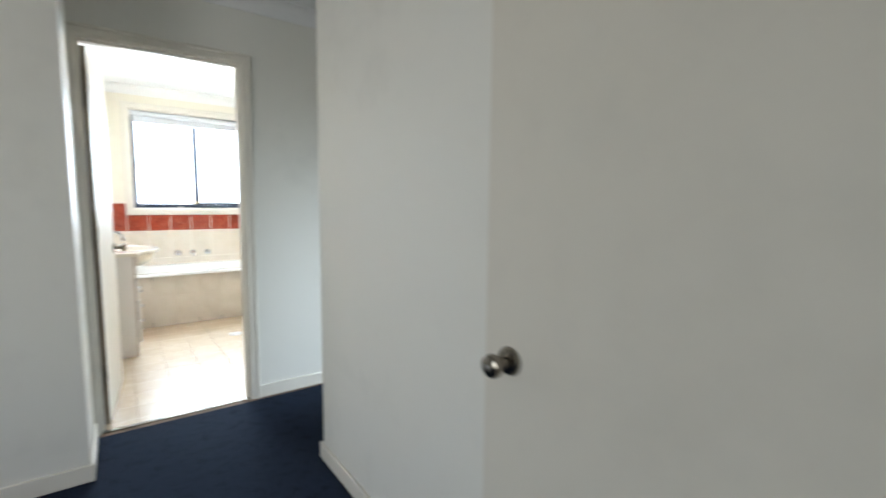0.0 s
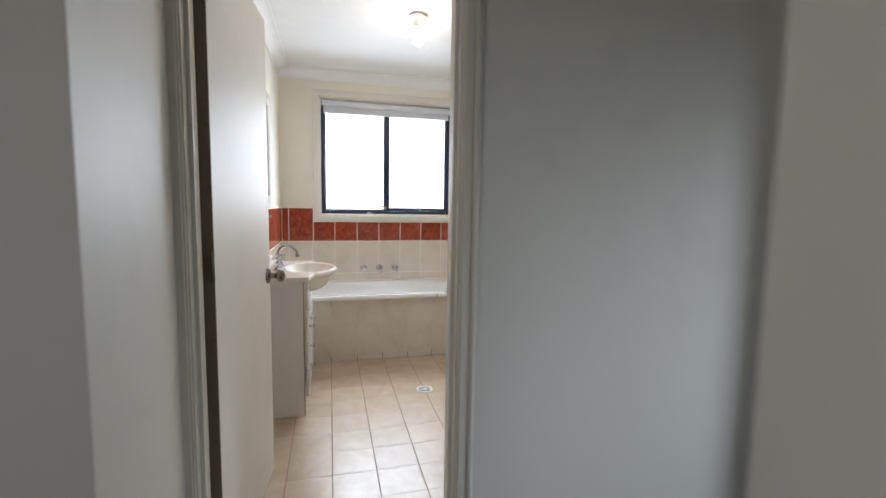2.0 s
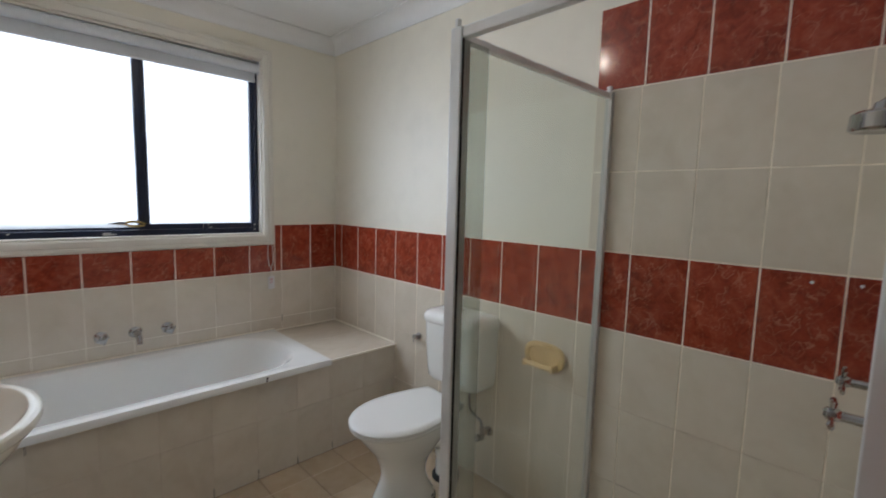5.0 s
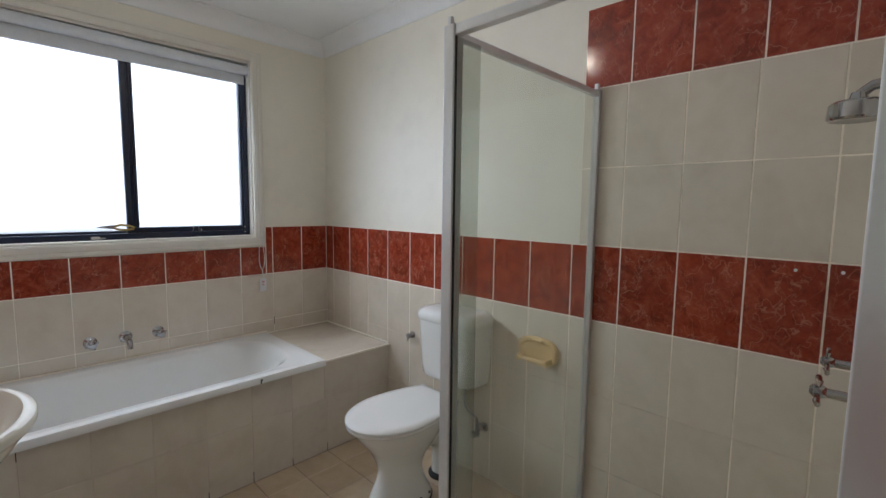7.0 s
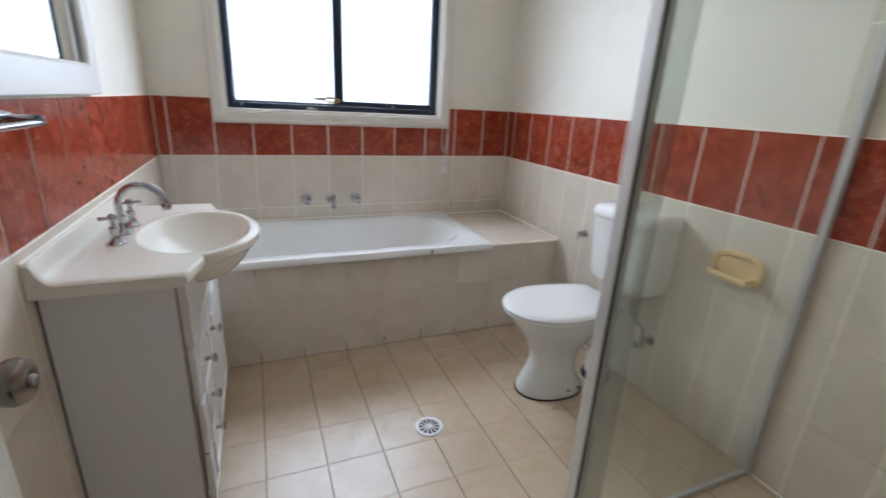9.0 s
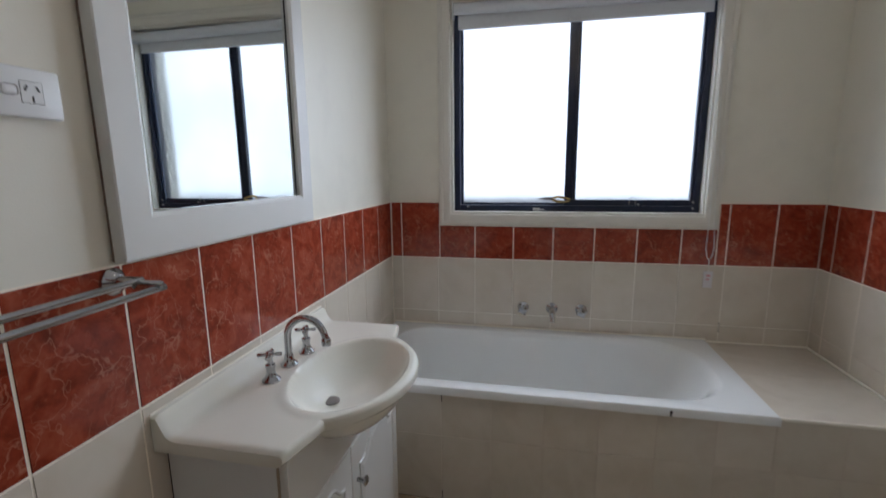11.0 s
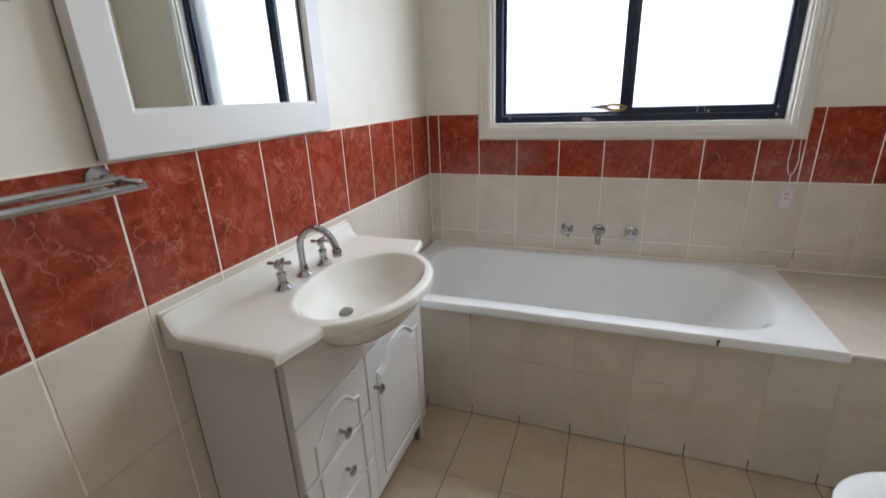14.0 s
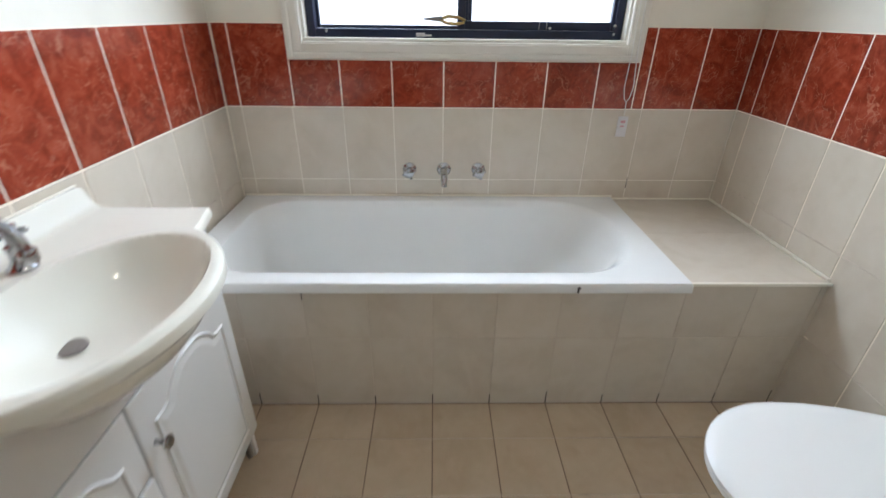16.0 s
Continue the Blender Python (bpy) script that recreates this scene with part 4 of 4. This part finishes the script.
part("rose", lathe([(0.019, -0.0004), (0.019, -0.007), (0.010, -0.012), (0.008, -0.03), (0.015, -0.033), (0.013, -0.042)], (W, -0.925, 0.620), "x", 14), steel, hook, smooth=True)
part("prong", tube([(2.052, -0.925, 0.616), (2.040, -0.925, 0.602), (2.034, -0.925, 0.592)], 0.004, 8), steel, hook)

# ---- yellow roll holder ----
holder = thing("toilet_roll_holder", "empty aged yellow plastic toilet roll holder", "roll holder")
hy, hz = -1.757, 0.726


def plate_ring(a, b, x, n=40):
    return [(x, hy + a * math.copysign(abs(math.cos(t * math.tau / n)) ** 0.7, math.cos(t * math.tau / n)), hz + b * math.copysign(abs(math.sin(t * math.tau / n)) ** 0.8, math.sin(t * math.tau / n))) for t in range(n)]


part("back_plate", loft([plate_ring(0.100, 0.062, W - 0.0005), plate_ring(0.100, 0.062, W - 0.010), plate_ring(0.094, 0.056, W - 0.016), plate_ring(0.082, 0.044, W - 0.016), plate_ring(0.075, 0.038, W - 0.008)]), yellow_plastic, holder, smooth=True)
for dy in (-0.070, 0.070):
    part("arm", boxes((W - 0.064, W - 0.010, hy + dy - 0.007, hy + dy + 0.007, hz - 0.046, hz - 0.016), bevel=0.006), yellow_plastic, holder, smooth=True)
part("spindle", tube([(W - 0.054, hy - 0.071, hz - 0.030), (W - 0.054, hy + 0.071, hz - 0.030)], 0.010, 14), yellow_plastic, holder, smooth=True)
part("top_clip", boxes((W - 0.03, W - 0.010, hy - 0.03, hy + 0.02, hz + 0.045, hz + 0.056), bevel=0.004), yellow_plastic, holder, smooth=True)

# ---- shower ----
screen = thing("shower_screen", "aluminium-framed shower screen with a clear glass return panel", "shower screen")
px, py, ph = 1.246, -1.998, 1.815
part("corner_post", boxes((px - 0.006, px + 0.030, py - 0.006, py + 0.030, 0.001, ph), bevel=0.003), alu_white, screen, "satin aluminium corner post")
part("post_gasket", boxes((px - 0.002, px + 0.004, py - 0.0095, py - 0.0065, 0.02, ph - 0.03)), rubber, screen, "black rubber gasket")
part("door_edge", boxes((px + 0.000, px + 0.088, py - 0.016, py - 0.0115, 0.012, ph - 0.035)), smoky, screen, "smoky edge of the folded glass door")
part("return_top_rail", boxes((px + 0.0305, W - 0.022, py + 0.002, py + 0.020, ph - 0.032, ph - 0.010), bevel=0.003), alu_white, screen)
part("return_bottom_rail", boxes((px + 0.0305, W - 0.022, py + 0.002, py + 0.020, 0.001, 0.012), bevel=0.003), alu, screen)
part("wall_channel", boxes((W - 0.0215, W - 0.0004, py - 0.002, py + 0.024, 0.001, ph - 0.006), bevel=0.002), alu, screen)
ret = part("return_panel", boxes((px + 0.028, W - 0.018, py + 0.009, py + 0.0135, 0.010, ph - 0.030)), clear, screen, "clear glass return panel")
part("header_rail", boxes((px - 0.002, px + 0.022, FRONT + 0.0705, py - 0.0065, ph - 0.028, ph - 0.001), bevel=0.003), alu_white, screen)
part("hinge_jamb", boxes((px - 0.006, px + 0.030, FRONT + 0.0004, FRONT + 0.070, 0.001, ph), bevel=0.003), alu_white, screen, "satin aluminium wall jamb")
part("sill_rail", boxes((px - 0.004, px + 0.028, FRONT + 0.0705, py - 0.037, 0.001, 0.014), bevel=0.003), alu_white, screen)
part("post_cap", boxes((px + 0.000, px + 0.012, py + 0.010, py + 0.022, ph, ph + 0.022), bevel=0.002), alu_white, screen)
part("rail_clip", boxes((W - 0.028, W - 0.010, py + 0.002, py + 0.018, ph - 0.005, ph + 0.016), bevel=0.003), switch_plastic, screen, "white plastic rail clip")

head = thing("wall_shower", "round chrome wall shower on a short arm", "shower")
part("arm", tube([(1.62, FRONT, 1.61), (1.62, FRONT + 0.03, 1.612), (1.62, FRONT + 0.085, 1.606), (1.62, FRONT + 0.106, 1.588)], 0.010, 12), chrome, head, smooth=True)
part("flange", lathe([(0.028, 0.0004), (0.026, 0.006), (0.012, 0.012)], (1.62, FRONT, 1.61), "y", 20), chrome, head, smooth=True)
part("rose", lathe([(0.012, 0.040), (0.016, 0.026), (0.041, 0.022), (0.046, 0.017), (0.048, -0.010), (0.044, -0.014), (0.037, -0.012)], (1.62, FRONT + 0.104, 1.556), "z", 28), chrome, head, smooth=True)
for tx in (1.490, 1.720):
    tap = thing("shower_tap", "chrome cross-handled shower tap on tiles", "tap", "shower taps")
    part("flange", lathe([(0.027, 0.0004), (0.026, 0.006), (0.014, 0.012), (0.010, 0.018), (0.009, 0.103)], (tx, FRONT, 1.020), "y", 20), chrome, tap, smooth=True)
    part("handle", lathe([(0.009, 0.102), (0.0125, 0.108), (0.0125, 0.122), (0.007, 0.128)], (tx, FRONT, 1.020), "y", 12, cross_handle(bmesh.new(), (tx, FRONT + 0.115, 1.020), "y", 0.036, 0.0048)), chrome, tap, smooth=True)
for sy, sz in ((-2.628, 1.184), (-2.734, 1.188)):
    plug = thing("wall_plug", "white plastic wall plug in a red tile", "wall plug", "wall plugs")
    part("collar", lathe([(0.005, 0.001), (0.005, -0.002), (0.003, -0.003)], (W, sy, sz), "x", 10), paper_label, plug)

# ---- ceiling lamp ----
lamp = thing("ceiling_lamp", "white batten holder with a bare glowing bulb", "ceiling lamp")
LX, LY = 0.972, -1.378
part("holder", lathe([(0.062, CEIL - 0.0005), (0.062, CEIL - 0.016), (0.054, CEIL - 0.024), (0.040, CEIL - 0.034), (0.036, CEIL - 0.046), (0.026, CEIL - 0.056), (0.023, CEIL - 0.074), (0.018, CEIL - 0.076)], (LX, LY, 0), "z", 28), switch_plastic, lamp, smooth=True)
bulb = part("bulb_body", lathe([(0.013, CEIL - 0.0765), (0.015, CEIL - 0.092), (0.027, CEIL - 0.122), (0.031, CEIL - 0.1365)], (LX, LY, 0), "z", 24), bulb_neck, lamp, "softly glowing bulb neck", smooth=True)
part("bulb_dome", lathe([(0.031, CEIL - 0.137), (0.032, CEIL - 0.146), (0.030, CEIL - 0.160), (0.022, CEIL - 0.174), (0.012, CEIL - 0.180), (0.003, CEIL - 0.182)], (LX, LY, 0), "z", 24), bulb_glow, lamp, "glowing warm white dome", smooth=True)

# ---- newel post by the stairs ----
newel = thing("newel_post", "cream-painted stair newel post with a ball finial", "newel post")
nx, ny = -0.212, -4.285


def post_ring(z, w, c):
    """Square section of half width w with corners cut by c."""
    a = w - c
    return [(nx + u, ny + v, z) for u, v in ((-a, -w), (a, -w), (w, -a), (w, a), (a, w), (-a, w), (-w, a), (-w, -a))]


part("shaft", loft([post_ring(z, w, c) for z, w, c in ((-0.002, 0.046, 0.001), (0.12, 0.046, 0.001), (0.16, 0.045, 0.016), (0.20, 0.045, 0.022), (0.70, 0.045, 0.022), (0.75, 0.045, 0.016), (0.79, 0.046, 0.001), (0.955, 0.046, 0.001), (0.975, 0.038, 0.004))]), gloss_cream, newel)
part("finial", lathe([(0.030, 0.975), (0.032, 0.985), (0.018, 0.992), (0.017, 1.0), (0.030, 1.012), (0.040, 1.035), (0.042, 1.052), (0.036, 1.075), (0.022, 1.090), (0.006, 1.095)], (nx, ny, 0), "z", 24), gloss_cream, newel, "round ball finial", smooth=True)

# ---- floor ----
floor = tagged(part("floor", boxes((-0.006, W + 0.006, FRONT - 0.125, 0.0065, -0.1, -0.0012)), grout_dark), "sand-coloured tiled bathroom floor with dark stained joints", "floor", kind="structure")
drain = thing("floor_drain", "round white floor drain with a radial grate", "drain")
DRX, DRY = 1.038, -1.383
part("ring", lathe([(0.056, -0.002), (0.056, 0.0035), (0.052, 0.005), (0.043, 0.004), (0.041, 0.0015)], (DRX, DRY, 0), "z", 32), switch_plastic, drain, smooth=True)
part("well", lathe([(0.041, 0.001), (0.041, 0.0018)], (DRX, DRY, 0), "z", 28), slot_black, drain)
for k in range(12):
    spoke = part("spoke", boxes((0.006, 0.042, -0.0022, 0.0022, 0.0019, 0.0042)), switch_plastic, drain)
    spoke.matrix_local = pose(DRX, DRY, 0, 0, 0, k * 30)
part("hub", lathe([(0.009, 0.0019), (0.009, 0.0045), (0.006, 0.005)], (DRX, DRY, 0), "z", 20), switch_plastic, drain)

# ---- tiles: one object a piece ----
TILE_MESHES = {}


def tile_mesh(w, h, mat, depth=0.0075, chamfer=0.0009):
    key = (round(w, 3), round(h, 3), mat.name)
    if key not in TILE_MESHES:
        c = chamfer
        rings = [[(x, y, z) for x, z in ((-a, -b), (a, -b), (a, b), (-a, b))] for y, a, b in ((0.0, w / 2, h / 2), (depth - c, w / 2, h / 2), (depth, w / 2 - c, h / 2 - c))]
        TILE_MESHES[key] = finish("tile", loft(rings, (False, True)), mat)
    return TILE_MESHES[key]


def lay(parent, origin, out, right, up, u_cuts, v_cuts, mat, hole=None, gap=0.0048):
    """Tiles between the cut lines u along right and v along up, facing out."""
    right, up, out = Vector(right), Vector(up), Vector(out)
    turn = Matrix((out.cross(up), out, up)).transposed().to_4x4()
    for u0, u1 in zip(u_cuts, u_cuts[1:]):
        for v0, v1 in zip(v_cuts, v_cuts[1:]):
            w, h = u1 - u0 - gap, v1 - v0 - gap
            if w < 0.006 or h < 0.006 or (hole and hole((u0 + u1) / 2, (v0 + v1) / 2)):
                continue
            ob = new("tile", tile_mesh(w, h, mat))
            ob.matrix_world = Matrix.Translation(Vector(origin) + right * (u0 + u1) / 2 + up * (v0 + v1) / 2) @ turn
            ob.parent = parent


def cuts(lo, hi, at, step):
    out, k = [lo], math.ceil((lo - at) / step + 1e-6)
    while at + k * step < hi - 1e-6:
        if at + k * step - lo > 0.004:
            out.append(at + k * step)
        k += 1
    return out + [hi]


R0, R1, R2 = BAND - 2 * TH, BAND - TH, BAND
# back wall: beds of grout, then tiles (u along x, outward -y)
part("grout_bed", boxes((0, W, 0.0011, 0.0068, 0.30, BAND - 0.002)), grout_beige, wall_back)
part("grout_bed", boxes((0, W, 0.0011, 0.0068, BAND - 0.002, 1.088), (0, 0.272, 0.0011, 0.0068, 1.088, BAND + TH), (1.642, W, 0.0011, 0.0068, 1.088, BAND + TH)), grout_pale, wall_back)
ub = cuts(0.0, W, 0.262, 0.2035)
lay(wall_back, (0, 0.0072, 0), (0, -1, 0), (1, 0, 0), (0, 0, 1), ub, [0.50, R1, R2], beige_tile, gap=0.0036)
lay(wall_back, (0, 0.0072, 0), (0, -1, 0), (1, 0, 0), (0, 0, 1), [u for u in ub if u < 0.3][:-1] + [0.272], [R2, R2 + TH], red_tile, gap=0.0056)
lay(wall_back, (0, 0.0072, 0), (0, -1, 0), (1, 0, 0), (0, 0, 1), [0.272] + [u for u in ub if 0.3 < u < 1.6] + [1.642], [R2, 1.0885], red_tile, gap=0.0056)
lay(wall_back, (0, 0.0072, 0), (0, -1, 0), (1, 0, 0), (0, 0, 1), [1.642] + [u for u in ub if u > 1.66], [R2, R2 + TH], red_tile, gap=0.0056)
# left wall (u along -y ... seen from inside, outward +x)
part("grout_bed", boxes((-0.0068, -0.0011, FRONT, 0, 0, BAND - 0.002)), grout_pale, wall_left)
part("grout_bed", boxes((-0.0068, -0.0011, FRONT, 0, BAND - 0.002, BAND + TH)), grout_pale, wall_left)
ul = cuts(0.0, -FRONT, 1.034, 0.2050)
VROWS = [0.0, R0, R1, R2]
lay(wall_left, (-0.0072, 0, 0), (1, 0, 0), (0, -1, 0), (0, 0, 1), ul, VROWS, beige_tile, hole=lambda u, v: u < 0.66 and v < 0.35)
lay(wall_left, (-0.0072, 0, 0), (1, 0, 0), (0, -1, 0), (0, 0, 1), ul, [R2, R2 + TH], red_tile, gap=0.0056)
# right wall (u along y, outward -x)
part("grout_bed", boxes((W + 0.0011, W + 0.0068, FRONT, 0, 0, BAND + TH), (W + 0.0011, W + 0.0068, FRONT, -1.928, BAND + TH, BAND + 4 * TH)), grout_pale, wall_right)
ur = cuts(FRONT, 0.0, -2.100, 0.2010)
lay(wall_right, (W + 0.0072, 0, 0), (-1, 0, 0), (0, 1, 0), (0, 0, 1), ur, VROWS, beige_tile, hole=lambda u, v: u > -0.66 and v < 0.35)
lay(wall_right, (W + 0.0072, 0, 0), (-1, 0, 0), (0, 1, 0), (0, 0, 1), ur, [R2, R2 + TH], red_tile, gap=0.0056)
us = [u for u in ur if u < -1.95] + [-1.928]
uq = [FRONT] + [u - 0.009 for u in us if u > FRONT + 0.02 and u < -1.93] + [-1.928]
lay(wall_right, (W + 0.0072, 0, 0), (-1, 0, 0), (0, 1, 0), (0, 0, 1), us, [R2 + TH, R2 + 2 * TH, R2 + 3 * TH], beige_tile)
lay(wall_right, (W + 0.0072, 0, 0), (-1, 0, 0), (0, 1, 0), (0, 0, 1), uq, [R2 + 3 * TH, R2 + 4 * TH], red_tile, gap=0.0056)
# door wall (u along -x, outward +y)
part("grout_bed", boxes((DX1 + 0.022, W, FRONT - 0.0115, FRONT - 0.0011, 0, BAND + TH), (1.20, W, FRONT - 0.0115, FRONT - 0.0011, BAND + TH, BAND + 4 * TH)), grout_pale, wall_door)
ud = [-u for u in cuts(DX1 + 0.022, W, 1.2, 0.203)][::-1]
lay(wall_door, (0, FRONT - 0.0072, 0), (0, 1, 0), (-1, 0, 0), (0, 0, 1), ud, VROWS, beige_tile)
lay(wall_door, (0, FRONT - 0.0072, 0), (0, 1, 0), (-1, 0, 0), (0, 0, 1), ud, [R2, R2 + TH], red_tile, gap=0.0056)
udd = [u for u in ud if u < -1.19]
lay(wall_door, (0, FRONT - 0.0072, 0), (0, 1, 0), (-1, 0, 0), (0, 0, 1), udd, [R2 + TH, R2 + 2 * TH, R2 + 3 * TH], beige_tile)
lay(wall_door, (0, FRONT - 0.0072, 0), (0, 1, 0), (-1, 0, 0), (0, 0, 1), udd, [R2 + 3 * TH, R2 + 4 * TH], red_tile, gap=0.0056)
# bath apron and ledge
ua = cuts(0.0, W, 0.627, 0.2045)
lay(hob, (0, AP + 0.0075, 0), (0, -1, 0), (1, 0, 0), (0, 0, 1), ua, [0.0, 0.300], beige_tile, gap=0.0026)
lay(hob, (0, AP + 0.0075, 0), (0, -1, 0), (1, 0, 0), (0, 0, 1), [u for u in ua if u < 1.62] + [1.633], [0.300, 0.502], beige_tile, gap=0.0026)
lay(hob, (0, AP + 0.0075, 0), (0, -1, 0), (1, 0, 0), (0, 0, 1), [1.633] + [u for u in ua if u > 1.68], [0.300, 0.519], beige_tile, gap=0.0026)
lay(hob, (0, 0, 0.5118), (0, 0, 1), (0, 1, 0), (-1, 0, 0), [-0.71, -0.356, -0.002], [-2.079, -1.634], beige_tile, gap=0.0012)
part("edge_trim", boxes((1.633, W - 0.001, AP - 0.012, AP - 0.001, 0.508, 0.5195), bevel=0.003), silicone, hob, "pale tile edge trim")
part("sealant_or_gap", boxes((W - 0.011, W - 0.0005, -0.70, -0.003, 0.5195, 0.529), bevel=0.002, seg=1), silicone, hob, "pale silicone bead")
part("sealant_or_gap", boxes((1.633, W - 0.009, -0.010, -0.0005, 0.5195, 0.527), bevel=0.002, seg=1), silicone, hob, "pale silicone bead")
for k, u in enumerate(ua[1:-1]):
    part("joint_mould", boxes((u - 0.0019, u + 0.0019, AP + 0.0004, AP + 0.003, 0.0, 0.03 + 0.03 * random.random())), mould, hob, "black mould in the lower joint")
part("joint_mould", boxes((ua[3] - 0.0014, ua[3] + 0.0014, AP + 0.0004, AP + 0.003, 0.452, 0.5)), mould, hob, "black mould in the upper joint")
part("wall_sealant", boxes((W - 0.007, W - 0.0005, FRONT + 0.01, py - 0.004, -0.002, 0.006), bevel=0.002, seg=1), silicone, wall_right, "white silicone bead at the shower floor")
# floor tiles (outward +z)
fu = cuts(0.0, W, 0.627, 0.2045)
fv = cuts(FRONT - 0.09, AP, -0.853, 0.1990)
lay(floor, (0, 0, -0.0075), (0, 0, 1), (0, 1, 0), (-1, 0, 0), fv, [-u for u in fu][::-1], floor_tile, hole=lambda v, u: v < FRONT and not (DX0 < -u < DX1), gap=0.0036)
for k, v in enumerate(fv[1:-1]):
    part("grout_line", boxes((0.002, W - 0.002, v - 0.0017, v + 0.0017, -0.0011, -0.0005)), grout_sand, floor)
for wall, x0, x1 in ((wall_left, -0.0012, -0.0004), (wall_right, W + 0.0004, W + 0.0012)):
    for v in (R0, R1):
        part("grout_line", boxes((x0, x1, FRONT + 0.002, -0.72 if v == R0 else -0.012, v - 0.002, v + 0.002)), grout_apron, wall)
part("joint_mould", boxes((1.6855, 1.6875, -0.0004, 0.0015, 0.572, 0.622)), mould, wall_back, "dark mould in a tile joint")
